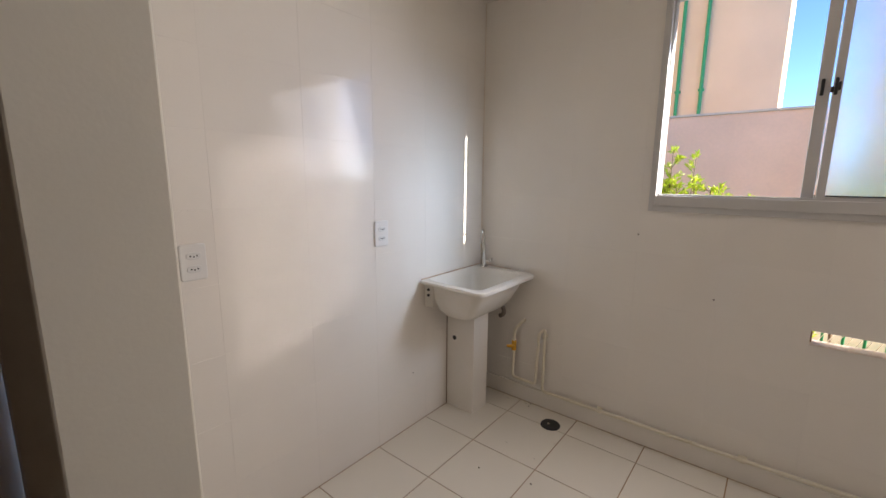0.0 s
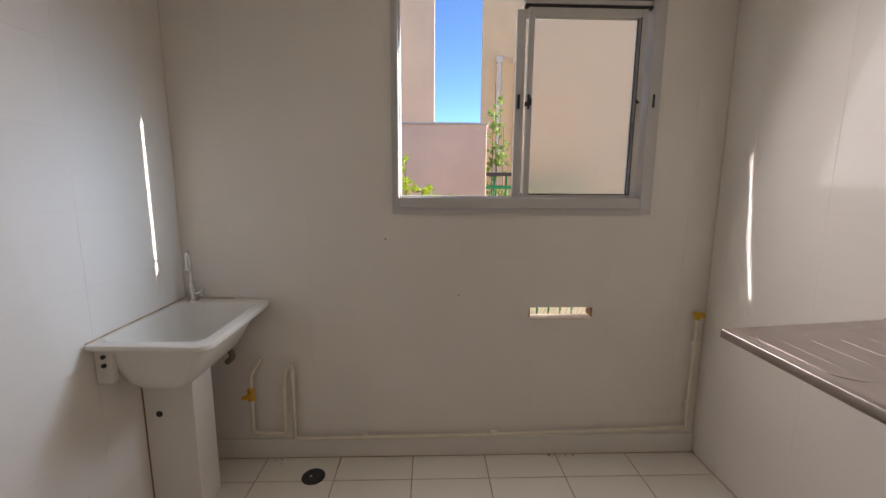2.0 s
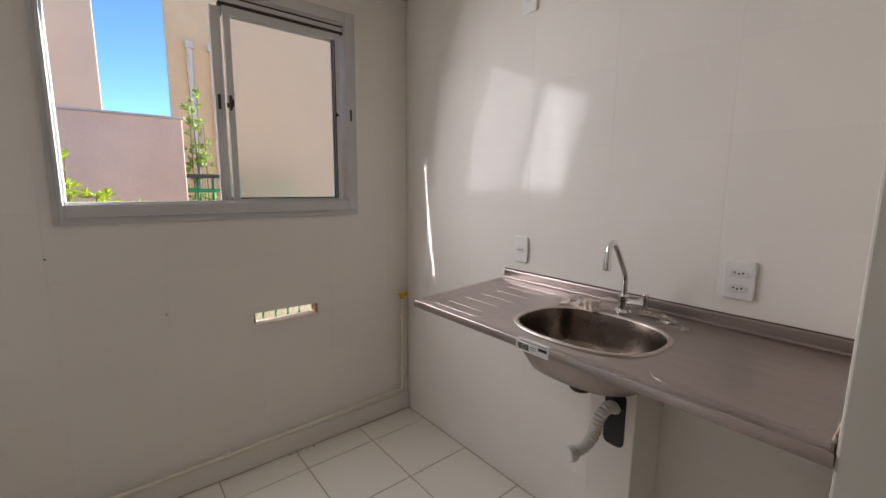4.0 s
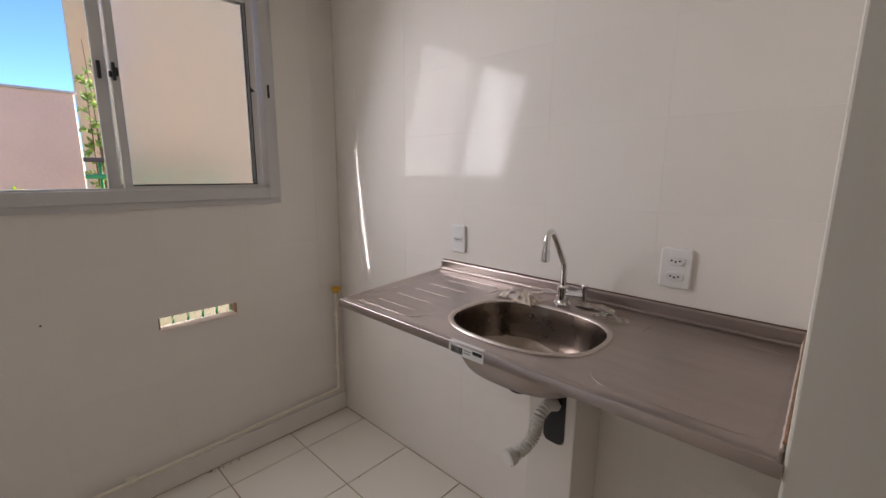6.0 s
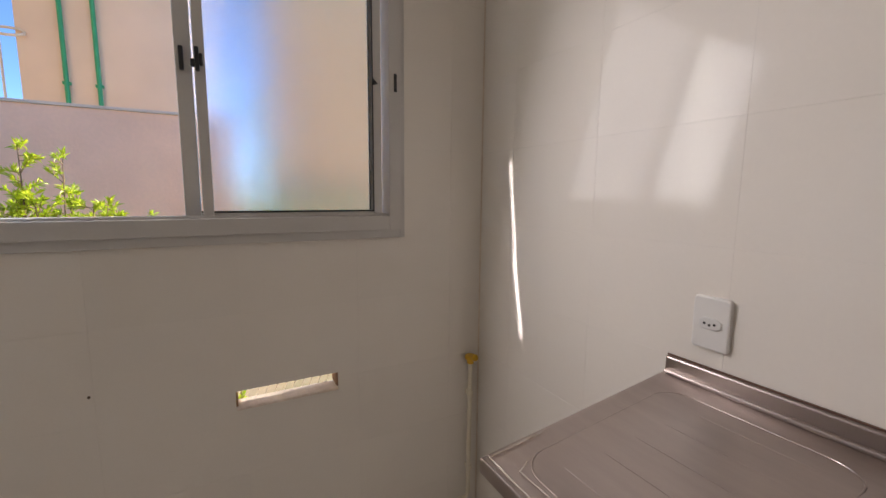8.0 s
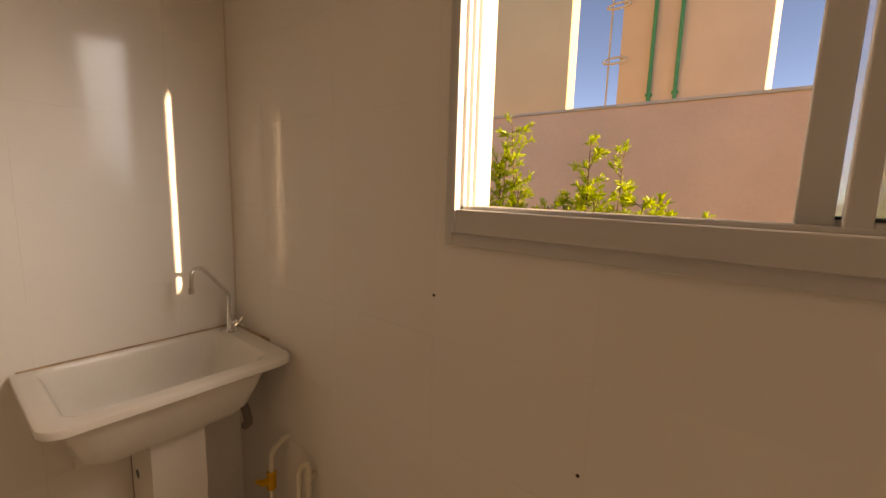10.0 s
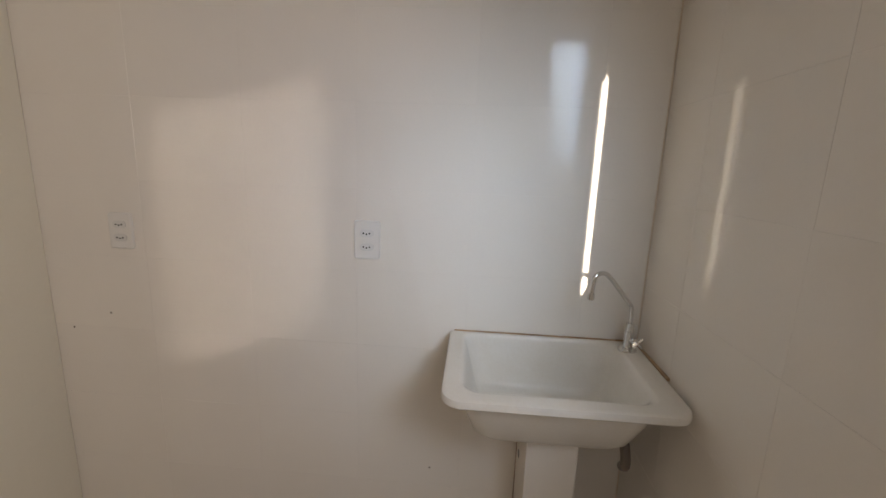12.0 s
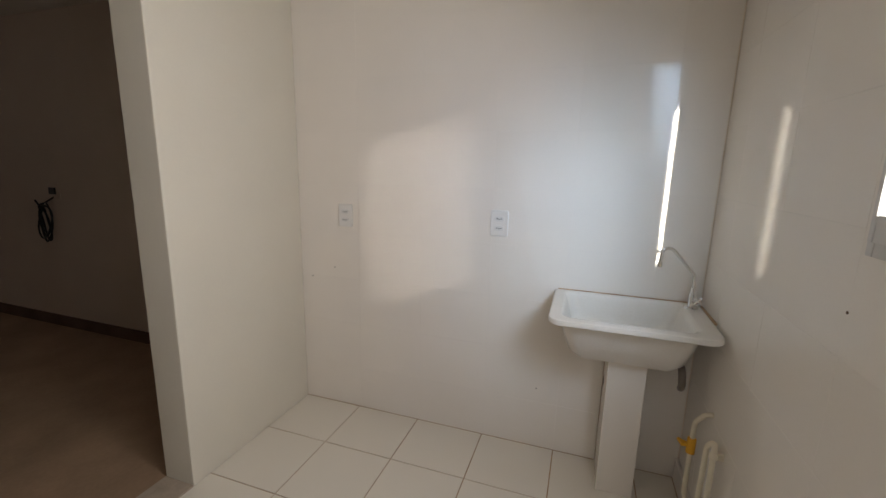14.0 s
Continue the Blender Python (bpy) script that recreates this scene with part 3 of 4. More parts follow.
disc(bm, (2.357, -0.026, 0.709), (0, 0, 1), 0.021, 0.014, 16, 0.004)
tube(bm, [(2.357, -0.026, 0.716), (2.357, -0.060, 0.722)], [0.010, 0.013], 10)
part("cap", bm, YELLOW, gas, "yellow plastic end cap")


# ---- outlets ----
def outlet(name, m, w, h, sockets, label, group="wall outlets"):
    """Built facing -y at the origin and then placed."""
    o = thing(name, label, "outlet", group)
    bm = B()
    loft(bm, [[(x, y, z) for x, z in rounded_rect(-w / 2 + k, w / 2 - k, -h / 2 + k, h / 2 - k, 0.009 - k)]
              for k, y in ((0.0, 0.0), (0.0, -0.005), (0.0012, -0.0078), (0.004, -0.009))], closed_start=True)
    part("plate", bm, PLASTIC, o)
    for z in sockets:
        bm = B()
        lp = [(0.021, 0.006), (0.012, 0.0115), (-0.012, 0.0115), (-0.021, 0.006), (-0.021, -0.006), (-0.012, -0.0115), (0.012, -0.0115), (0.021, -0.006)]
        loft(bm, [[(x, -0.008, z + q) for x, q in lp], [(x, -0.0115, z + q) for x, q in lp], [(x * 0.93, -0.0122, z + q * 0.9) for x, q in lp]])
        s = part("socket", bm, SOCKET, o)
        for x, dz in ((-0.0095, 0), (0.0, -0.0025), (0.0095, 0)):
            bm = B()
            disc(bm, (x, -0.0120, z + dz), (0, -1, 0), 0.0026, 0.0012, 10)
            part("hole", bm, SLOT, s)
    o.matrix_basis = m
    return o


WEST = pose(0, 0, 0, 0, 0, 90)
outlet("wall_outlet", Matrix.Translation((0.001, -0.832, 1.070)) @ WEST, 0.080, 0.118, (-0.021, 0.021), "white double outlet plate near the laundry tub")
outlet("wall_outlet", Matrix.Translation((0.001, -1.625, 1.060)) @ WEST, 0.078, 0.116, (-0.021, 0.021), "white double outlet plate beside the stub wall")
EAST = pose(0, 0, 0, 0, 0, -90)
outlet("wall_outlet", Matrix.Translation((E_X - 0.001, -0.845, 1.070)) @ EAST, 0.072, 0.108, (0.0,), "white single outlet plate above the counter")
outlet("wall_outlet", Matrix.Translation((E_X - 0.001, -1.612, 1.078)) @ EAST, 0.076, 0.108, (-0.021, 0.021), "white double outlet plate above the counter")
outlet("wall_outlet", Matrix.Translation((E_X - 0.001, -0.845, 2.040)) @ EAST, 0.072, 0.108, (0.0,), "white single outlet plate high on the wall")

# ---- sink counter ----
counter = thing("sink_counter", "stainless steel counter with drainboards and backsplash", "counter")
CX0, CX1, CY0, CY1, CZ = 1.868, E_X - 0.001, S_YE + 0.001, -0.795, 0.940
BCX, BCY, BRX, BRY = 2.090, -1.356, 0.152, 0.192      # bowl


def superellipse(cx, cy, rx, ry, z, n=48, p=2.5):
    out = []
    for i in range(n):
        a = 2 * math.pi * i / n
        c, s = math.cos(a), math.sin(a)
        out.append((cx + rx * math.copysign(abs(c) ** (2 / p), c), cy + ry * math.copysign(abs(s) ** (2 / p), s), z))
    return out


def edge_point(p, x0, x1, y0, y1):
    """Where the ray from the bowl's centre through p leaves the rectangle."""
    dx, dy = p[0] - BCX, p[1] - BCY
    s = min(((x1 if dx > 0 else x0) - BCX) / dx if abs(dx) > 1e-9 else 1e9, ((y1 if dy > 0 else y0) - BCY) / dy if abs(dy) > 1e-9 else 1e9)
    return (BCX + dx * s, BCY + dy * s, p[2])


bm = B()
N = 96
inner = superellipse(BCX, BCY, BRX + 0.012, BRY + 0.012, CZ, N)
rect = [list(edge_point(p, CX0 + 0.012, CX1 - 0.012, CY0 + 0.004, CY1 - 0.012)) for p in inner]
corners = [(CX0 + 0.012, CY0 + 0.004), (CX0 + 0.012, CY1 - 0.012), (CX1 - 0.012, CY0 + 0.004), (CX1 - 0.012, CY1 - 0.012)]
for cx, cy in corners:
    k = min(range(N), key=lambda i: (rect[i][0] - cx) ** 2 + (rect[i][1] - cy) ** 2)
    rect[k][0], rect[k][1] = cx, cy


def outset(p, d, z):
    x = CX0 + 0.012 - d if abs(p[0] - (CX0 + 0.012)) < 1e-6 else p[0]
    x = CX1 - 0.012 + min(d, 0.011) if abs(p[0] - (CX1 - 0.012)) < 1e-6 else x
    y = CY1 - 0.012 + d if abs(p[1] - (CY1 - 0.012)) < 1e-6 else p[1]
    y = CY0 + 0.004 - min(d, 0.004) if abs(p[1] - (CY0 + 0.004)) < 1e-6 else y
    return (x, y, z)


mids = []
for f in (0.35, 0.7):
    mids.append([(a[0] * (1 - f) + b[0] * f, a[1] * (1 - f) + b[1] * f, CZ - 0.002) for a, b in zip(inner, rect)])
loft(bm, [inner, mids[0], mids[1], [(p[0], p[1], CZ - 0.001) for p in rect], [outset(p, 0.004, CZ + 0.0015) for p in rect],
          [outset(p, 0.0105, CZ + 0.0015) for p in rect], [outset(p, 0.012, CZ - 0.0005) for p in rect],
          [outset(p, 0.012, CZ - 0.021) for p in rect], [outset(p, 0.004, CZ - 0.024) for p in rect]], closed_end=False)


def skew_end(bm):
    """The counter's free end is cut askew: its wall side reaches further along."""
    for v in bm.verts:
        if v.co.y > BCY + 0.21:
            w = min(1.0, (v.co.y - BCY - 0.21) / (CY1 - BCY - 0.21))
            v.co.y += w * (-0.036 + 0.072 * (v.co.x - CX0) / (CX1 - CX0))
    return bm


part("worktop", skew_end(bm), STEEL, counter)
bm = B()
rim = lambda d, z: superellipse(BCX, BCY, BRX + d, BRY + d, z, 64)
# Bowl steel is coloured darker than the worktop for the dim room it reflects.
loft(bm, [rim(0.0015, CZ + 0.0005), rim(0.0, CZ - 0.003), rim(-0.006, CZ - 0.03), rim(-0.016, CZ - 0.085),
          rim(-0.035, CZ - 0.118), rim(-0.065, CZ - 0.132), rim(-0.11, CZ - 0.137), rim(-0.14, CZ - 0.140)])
bowl = part("bowl", bm, SHADED_BOWL_STEEL, counter, "deep oval steel bowl with dried water stains, coloured dark for its shade")
bm = B()
loft(bm, [rim(0.010, CZ - 0.004), rim(-0.002, CZ - 0.04), rim(-0.012, CZ - 0.09), rim(-0.032, CZ - 0.124), rim(-0.065, CZ - 0.138), rim(-0.14, CZ - 0.145)])
part("bowl_underside", bm, STEEL, counter)
bm = B()
loft(bm, [rim(0.016, CZ + 0.0005), rim(0.014, CZ + 0.0034), rim(0.010, CZ + 0.0042), rim(0.005, CZ + 0.0036), rim(0.0018, CZ + 0.0012), rim(0.0008, CZ - 0.001)], closed_end=False)
part("rim", bm, RIM_STEEL, bowl, "pale pressed rim")


def residue(a0, a1, low, high, seed):
    """A ragged film dried on the bowl's lower wall and floor between two angles."""
    rnd = random.Random(seed)
    prof = [(-0.006, -0.03), (-0.016, -0.085), (-0.035, -0.118), (-0.065, -0.132), (-0.11, -0.137)]
    bm, prev, n = B(), None, 30
    for i in range(n + 1):
        a = radians(a0 + (a1 - a0) * i / n)
        fade = min(1.0, 4 * i / n, 4 * (n - i) / n)
        lo, hi = low + (high - low) * 0.5 * (1 - fade) + rnd.uniform(-0.12, 0.12), high - (high - low) * 0.5 * (1 - fade) + rnd.uniform(-0.16, 0.16)
        col = []
        for k in range(4):
            g = min(3.99, max(0.0, lo + (hi - lo) * k / 3))
            p, q, f = prof[int(g)], prof[int(g) + 1], g % 1
            d, z = p[0] + (q[0] - p[0]) * f - 0.0012, CZ + p[1] + (q[1] - p[1]) * f + 0.0012
            c, w = math.cos(a), math.sin(a)
            col.append(bm.verts.new((BCX + (BRX + d) * math.copysign(abs(c) ** 0.8, c), BCY + (BRY + d) * math.copysign(abs(w) ** 0.8, w), z)))
        if prev:
            for k in range(3):
                bm.faces.new((prev[k], col[k], col[k + 1], prev[k + 1])).smooth = True
        prev = col
    return bm


part("residue", residue(-40, 170, 1.35, 3.1, 3), RESIDUE, bowl, "pale dried plaster film")
part("residue", residue(180, 310, 1.7, 2.9, 5), RESIDUE, bowl, "pale dried plaster film")
bm = B()
disc(bm, (BCX - 0.02, BCY, CZ - 0.1405), (0, 0, 1), 0.036, 0.005, 28, 0.002)
part("strainer", bm, PLASTIC, bowl, "white strainer ring")
bm = B()
disc(bm, (BCX - 0.02, BCY, CZ - 0.1355), (0, 0, 1), 0.018, 0.002, 20, 0.001)
part("strainer_hole", bm, BLACK, bowl)
# backsplash
bm = B()
box(bm, CX1 - 0.012, CX1, CY0, CY1, CZ - 0.001, CZ + 0.036, 0.004)
box(bm, CX1 - 0.022, CX1 - 0.011, CY0, CY1 - 0.002, CZ - 0.001, CZ + 0.008, 0.003)
part("backsplash", skew_end(bm), STEEL, counter)
bm = B()
box(bm, CX0 + 0.004, CX1 - 0.012, CY0, CY0 + 0.006, CZ - 0.001, CZ + 0.018, 0.002)
part("end_upstand", bm, STEEL, counter)
bm = B()
rq = random.Random(4)
n = 40
bead = [(CX0 + 0.01 + (CX1 - CX0 - 0.03) * i / n, CY0 + 0.004, CZ + 0.0185 + rq.uniform(-0.001, 0.001)) for i in range(n + 1)]
tube(bm, bead, [0.0014 + rq.uniform(0, 0.0016) for _ in bead], 7)
part("sealant", bm, MORTAR, counter, "smeared cream sealant at the wall")
bm = B()
rust = [(CX0 + 0.02 + (CX1 - CX0 - 0.022) * i / 30, CY0 + 0.0015, CZ + 0.022 + 0.014 * max(0.0, i - 27) / 3 + rq.uniform(-0.001, 0.001)) for i in range(31)]
tube(bm, rust, [0.0016 + rq.uniform(0, 0.0012) for _ in rust], 6)
part("sealant", bm, SHADE_RUST_BROWN, counter, "rusty brown sealant line at the stub wall")
bm = B()
box(bm, CX1 - 0.004, CX1 - 0.0005, CY0, CY1, CZ + 0.0355, CZ + 0.0395, 0.001)
part("sealant", skew_end(bm), LIV_SKIRT, counter, "brown sealant line along the backsplash")
# drainboard grooves
for side, y0, n in ((1, -1.09, 5), (-1, -1.62, 4)):
    for i in range(n):
        x = 1.965 + i * 0.078
        length = 0.20 if side > 0 else 0.16
        bm = B()
        a, b = (x, y0 + side * 0.01, CZ - 0.0024), (x, y0 + side * length, CZ - 0.0024)
        tube(bm, [a, Vector(a).lerp(Vector(b), 0.1), Vector(a).lerp(Vector(b), 0.9), b], [0.0003, 0.0011, 0.0011, 0.0003], 8)
        part("groove", bm, STEEL, counter)
    bm = B()
    ya, yb = sorted((y0 + side * -0.03, y0 + side * 0.255))
    lp = [(x, y, CZ - 0.0022) for x, y in rounded_rect(1.915, 2.33, ya, yb, 0.05)]
    tube(bm, lp + [lp[0]], 0.0016, 6, caps=False)
    part("groove", skew_end(bm), STEEL, counter)

sink_column = thing("sink_column", "white tiled pipe box below the sink counter", "pipe box")
bm = B()
box(bm, 2.222, E_X - 0.001, -1.447, -1.300, -0.004, 0.792, 0.003)
part("panel", bm, TILE, sink_column)
bm = B()
loft(bm, [[(2.2215, y, z) for y, z in rounded_rect(-1.418, -1.352, 0.545, 0.72, 0.02)], [(2.2200, y, z) for y, z in rounded_rect(-1.418, -1.352, 0.545, 0.72, 0.02)]], closed_start=True)
part("hole_cover", bm, BLACK, sink_column, "black pipe opening")

waste = thing("sink_waste_pipe", "white corrugated sink waste hose hanging loose", "pipe")
bm = B()
path = rounded([(2.235, -1.385, 0.66), (2.17, -1.385, 0.690), (2.13, -1.380, 0.660), (2.128, -1.375, 0.612), (2.10, -1.365, 0.580), (2.05, -1.350, 0.572)], 0.035, 8)
dense = []
for a, b in zip(path, path[1:]):
    n = max(1, int((b - a).length / 0.0022))
    dense += [a.lerp(b, i / n) for i in range(n)]
tube(bm, dense, [0.0165 + 0.0028 * math.sin(i * 0.9 * math.pi / 1.6) for i in range(len(dense))], 14)
part("hose", bm, PVC, waste)
bm = B()
d = (path[-1] - path[-2]).normalized()
tube(bm, [path[-1] - d * 0.012, path[-1] - d * 0.010, path[-1] + d * 0.010, path[-1] + d * 0.012, path[-1] + d * 0.004], [0.020, 0.024, 0.024, 0.020, 0.016], 20, caps=False)
part("collar", bm, PVC, waste)
bm = B()
disc(bm, path[-1] + d * 0.001, d, 0.0155, 0.003, 18)
part("mouth", bm, DARK_HOSE, waste, "dark open hose mouth")
bm = B()
disc(bm, (BCX - 0.02, BCY, CZ - 0.146), (0, 0, -1), 0.030, 0.030, 20, 0.004)
part("waste_nut", bm, BLACK, waste)

# kitchen tap
tap = thing("kitchen_tap", "chrome gooseneck kitchen tap on the counter", "tap")
TX, TY = 2.305, -1.345
bm = B()
disc(bm, (TX, TY, CZ + 0.001), (0, 0, 1), 0.026, 0.010, 28, 0.005)
disc(bm, (TX, TY, CZ + 0.008), (0, 0, 1), 0.017, 0.050, 20, 0.004)
tube(bm, [(TX, TY, CZ + 0.032), (TX + 0.004, TY - 0.045, CZ + 0.036)], 0.0125, 16)
part("body", bm, CHROME, tap)
bm = B()
tube(bm, rounded([(TX, TY, CZ + 0.055), (TX - 0.001, TY, CZ + 0.120), (TX - 0.068, TY - 0.002, CZ + 0.208), (TX - 0.096, TY - 0.004, CZ + 0.232), (TX - 0.122, TY - 0.006, CZ + 0.216), (TX - 0.126, TY - 0.006, CZ + 0.165)], 0.020, 8), 0.0085, 14)
part("spout", bm, CHROME, tap)
bm = B()
disc(bm, (TX - 0.126, TY - 0.006, CZ + 0.180), (0, 0, -1), 0.011, 0.030, 16, 0.002)
part("nozzle", bm, CHROME, tap)
bm = B()
disc(bm, (TX + 0.004, TY - 0.045, CZ + 0.036), (0.05, -1, 0.06), 0.016, 0.018, 18, 0.004)
box(bm, TX - 0.004, TX + 0.010, TY - 0.072, TY - 0.058, CZ + 0.020, CZ + 0.072, 0.004)
part("lever", bm, CHROME, tap)

# film wrapped round the tap foot
wrap = thing("plastic_film", "crumpled clear plastic film around the tap foot", "packaging")
rng = random.Random(7)


def crumple(cx, cy, rx, ry, h, z, n=14):
    bm = B()
    grid = [[bm.verts.new((cx + rx * (2 * i / n - 1) + rng.uniform(-0.004, 0.004), cy + ry * (2 * j / n - 1) + rng.uniform(-0.005, 0.005),
                           z + max(0.0, h * (1 - (2 * i / n - 1) ** 2) * (1 - (2 * j / n - 1) ** 2) * (0.35 + 1.3 * abs(noise.noise(Vector((i * 0.55 + cx * 9, j * 0.55, 3))))) + rng.uniform(-0.002, 0.003))))
             for j in range(n + 1)] for i in range(n + 1)]
    for i in range(n):
        for j in range(n):
            if noise.noise(Vector((i * 0.4, j * 0.4, cx))) > -0.32:
                bm.faces.new((grid[i][j], grid[i + 1][j], grid[i + 1][j + 1], grid[i][j + 1]))
    bmesh.ops.delete(bm, geom=[v for v in bm.verts if not v.link_faces], context="VERTS")
    bmesh.ops.solidify(bm, geom=bm.faces[:], thickness=0.0006)
    for v in bm.verts:
        v.co.x = min(max(v.co.x, cx - rx * 1.15), cx + rx * 1.15)
        v.co.y = min(max(v.co.y, cy - ry * 1.15), cy + ry * 1.15)
        v.co.z = min(max(v.co.z, z - 0.002), z + h * 1.3)
    return bm


FILM_CLOUDY = material("cloudy_film", (0.84, 0.74, 0.62), 0.3, spread=0.12, scale=30, bump=0.2)
MILKY = material("milky_film", (0.94, 0.86, 0.78), 0.22, spread=0.05, scale=40, bump=0.15)
MILKY.node_tree.nodes["Principled BSDF"].inputs["Transmission Weight"].default_value = 0.55
MILKY.node_tree.nodes["Principled BSDF"].inputs["IOR"].default_value = 1.25
part("film", crumple(2.268, -1.225, 0.036, 0.072, 0.030, CZ + 0.004), MILKY, wrap)
part("film", crumple(2.240, -1.258, 0.026, 0.032, 0.032, CZ + 0.004), FILM_CLOUDY, wrap, "bunched yellowish film")
part("film", crumple(2.335, -1.435, 0.015, 0.055, 0.010, CZ + 0.002), MILKY, wrap)
part("film", crumple(2.275, -1.500, 0.018, 0.045, 0.016, CZ + 0.003), FILM, wrap)
bm = B()
for k in range(3):
    tube(bm, [(2.292 + 0.008 * k, -1.22 - 0.02 * k, CZ + 0.010), (2.300 + 0.006 * k, -1.29, CZ + 0.028 + 0.004 * k), (2.303, -1.335, CZ + 0.032)], [0.003, 0.002, 0.003], 6)
part("strand", bm, MILKY, wrap)

# torn remains of the protective film along the counter's edges
torn = thing("protective_film_remains", "torn whitish protective film stuck along the counter edges", "packaging")
rf = random.Random(12)


def torn_strip(points, width):
    """A ragged flat strip that follows the points over the worktop."""
    bm = B()
    pts = []
    for a, b in zip(points, points[1:]):
        n = max(2, int((Vector(b) - Vector(a)).length / 0.009))
        pts += [Vector(a).lerp(Vector(b), i / n) for i in range(n)]
    rows = []
    for p, q in zip(pts, pts[1:]):
        side = (q - p).cross(Vector((0, 0, 1))).normalized()
        w = width * rf.uniform(0.35, 1.0)
        rows.append([bm.verts.new(p - side * w * 0.5), bm.verts.new(p + Vector((0, 0, rf.uniform(0.0, 0.0014)))), bm.verts.new(p + side * w * rf.uniform(0.2, 0.7))])
    for u, v in zip(rows, rows[1:]):
        bm.faces.new((u[0], u[1], v[1], v[0]))
        bm.faces.new((u[1], u[2], v[2], v[1]))
    bmesh.ops.solidify(bm, geom=bm.faces[:], thickness=0.0004)
    part("strip", skew_end(bm), MILKY, torn)


torn_strip([(CX0 + 0.010, -0.98, CZ + 0.0024), (CX0 + 0.012, CY1 - 0.010, CZ + 0.0028), (2.02, CY1 - 0.010, CZ + 0.0028)], 0.006)
torn_strip([(CX0 + 0.040, -1.02, CZ - 0.0004), (CX0 + 0.034, CY1 - 0.060, CZ - 0.0004), (CX0 + 0.075, CY1 - 0.040, CZ - 0.0004)], 0.004)
torn_strip([(2.340, -1.78, CZ + 0.0006), (2.355, -1.62, CZ + 0.0010), (2.350, -1.55, CZ + 0.0010)], 0.005)
torn_strip([(CX0 + 0.008, -1.46, CZ + 0.0024), (CX0 + 0.008, -1.66, CZ + 0.0024)], 0.004)

# sticker on the counter's front edge
sticker = thing("barcode_sticker", "white barcode sticker on the counter edge", "sticker")
bm = B()
box(bm, CX0 - 0.0008, CX0 - 0.0001, -1.388, -1.288, CZ - 0.026, CZ - 0.002)
box(bm, CX0, CX0 + 0.010, -1.386, -1.290, CZ + 0.0035, CZ + 0.0042)
part("label", bm, PAPER, sticker)
bm = B()
y = -1.294
rb = random.Random(3)
while y > -1.328:
    w = rb.choice((0.0008, 0.0012, 0.002))
    box(bm, CX0 - 0.0012, CX0 - 0.0007, y - w, y, CZ - 0.022, CZ - 0.006)
    y -= w + rb.choice((0.001, 0.0015))
part("barcode", bm, INK, sticker)
bm = B()
box(bm, CX0 - 0.0012, CX0 - 0.0007, -1.384, -1.358, CZ - 0.012, CZ - 0.004)
for k in range(2):
    box(bm, CX0 - 0.0012, CX0 - 0.0007, -1.352, -1.333, CZ - 0.010 - 0.006 * k, CZ - 0.0085 - 0.006 * k)
part("print", bm, INK, sticker)

# ---- living room outlet with a coiled cable ----
cable = thing("coiled_cable", "black cable coiled and hanging from a wall box", "cable")
bm = B()
lx = LIV_W + 0.012
pts = [(LIV_W + 0.004, -4.22, 1.03)]
for i in range(96):
    a = 2 * math.pi * i / 24
    turn = i // 24
    half = (0.062, 0.036, 0.072, 0.050)[turn]
    tilt = (0.020, -0.030, 0.045, 0.0)[turn]
    z = math.cos(a)
    pts.append((lx + 0.006 + 0.005 * turn + 0.004 * math.sin(i * 0.7), -4.33 + half * math.sin(a) + tilt * z + 0.006 * math.sin(i * 0.5), 0.835 + (0.15 - 0.012 * turn) * z))
pts.append((lx + 0.02, -4.40, 1.00))
tube(bm, pts, 0.0062, 8)
part("loop", bm, BLACK, cable)
bm = B()
box(bm, LIV_W, LIV_W + 0.008, -4.27, -4.14, 1.02, 1.13, 0.003)
part("box_plate", bm, LIV_PAINT, cable)
bm = B()
box(bm, LIV_W + 0.008, LIV_W + 0.02, -4.25, -4.18, 1.05, 1.10, 0.004)
part("plug", bm, BLACK, cable)

# ---- small marks ----
for x, z in ((0.902, 1.064), (1.235, 0.803)):
    mark = thing("wall_plug", "tiny dark screw hole in the tile", "screw hole", "screw holes")
    bm = B()
    disc(bm, (x, 0.0, z), (0, -1, 0), 0.0035, 0.0015, 8, 0.0006)
    part("hole", bm, DIRT, mark)
for y, z in ((-0.62, 0.30), (-1.84, 0.72), (-1.70, 0.78)):
    mark = thing("wall_plug", "tiny dark speck on the tile", "screw hole", "screw holes")
    bm = B()
    disc(bm, (0.0, y, z), (1, 0, 0), 0.003, 0.0015, 8, 0.0006)
    part("hole", bm, DIRT, mark)
dirt = tagged(new("debris"), "brown crumbs of debris along the wall foot", "debris", kind="stuff")
rd = random.Random(11)
bm = B()
for i in range(36):
    if i < 12:
        x, y = rd.gauss(1.72, 0.03), -0.022 - abs(rd.gauss(0, 0.012))
    elif i < 20:
        x, y = rd.uniform(0.20, 0.40), -0.022 - abs(rd.gauss(0, 0.02))
    else:
        x, y = rd.uniform(0.3, 2.2), rd.uniform(-1.0, -0.03)
    r = rd.uniform(0.001, 0.0035)
    tube(bm, [(x, y, -0.0005), (x + r, y, r * 0.7), (x + 2 * r, y + r * 0.5, 0.0)], [r * 0.6, r, r * 0.5], 5)
part("crumbs", bm, DIRT, dirt)

# ---- outside ----
bm = B()
box(bm, -400, 400, -400, 400, -0.45, -0.301)
structure("ground", bm, EARTH, "garden soil with grass outside the window", "ground")

garden = thing("garden_wall", "salmon plastered garden wall with a pale coping", "wall")
bm = B()
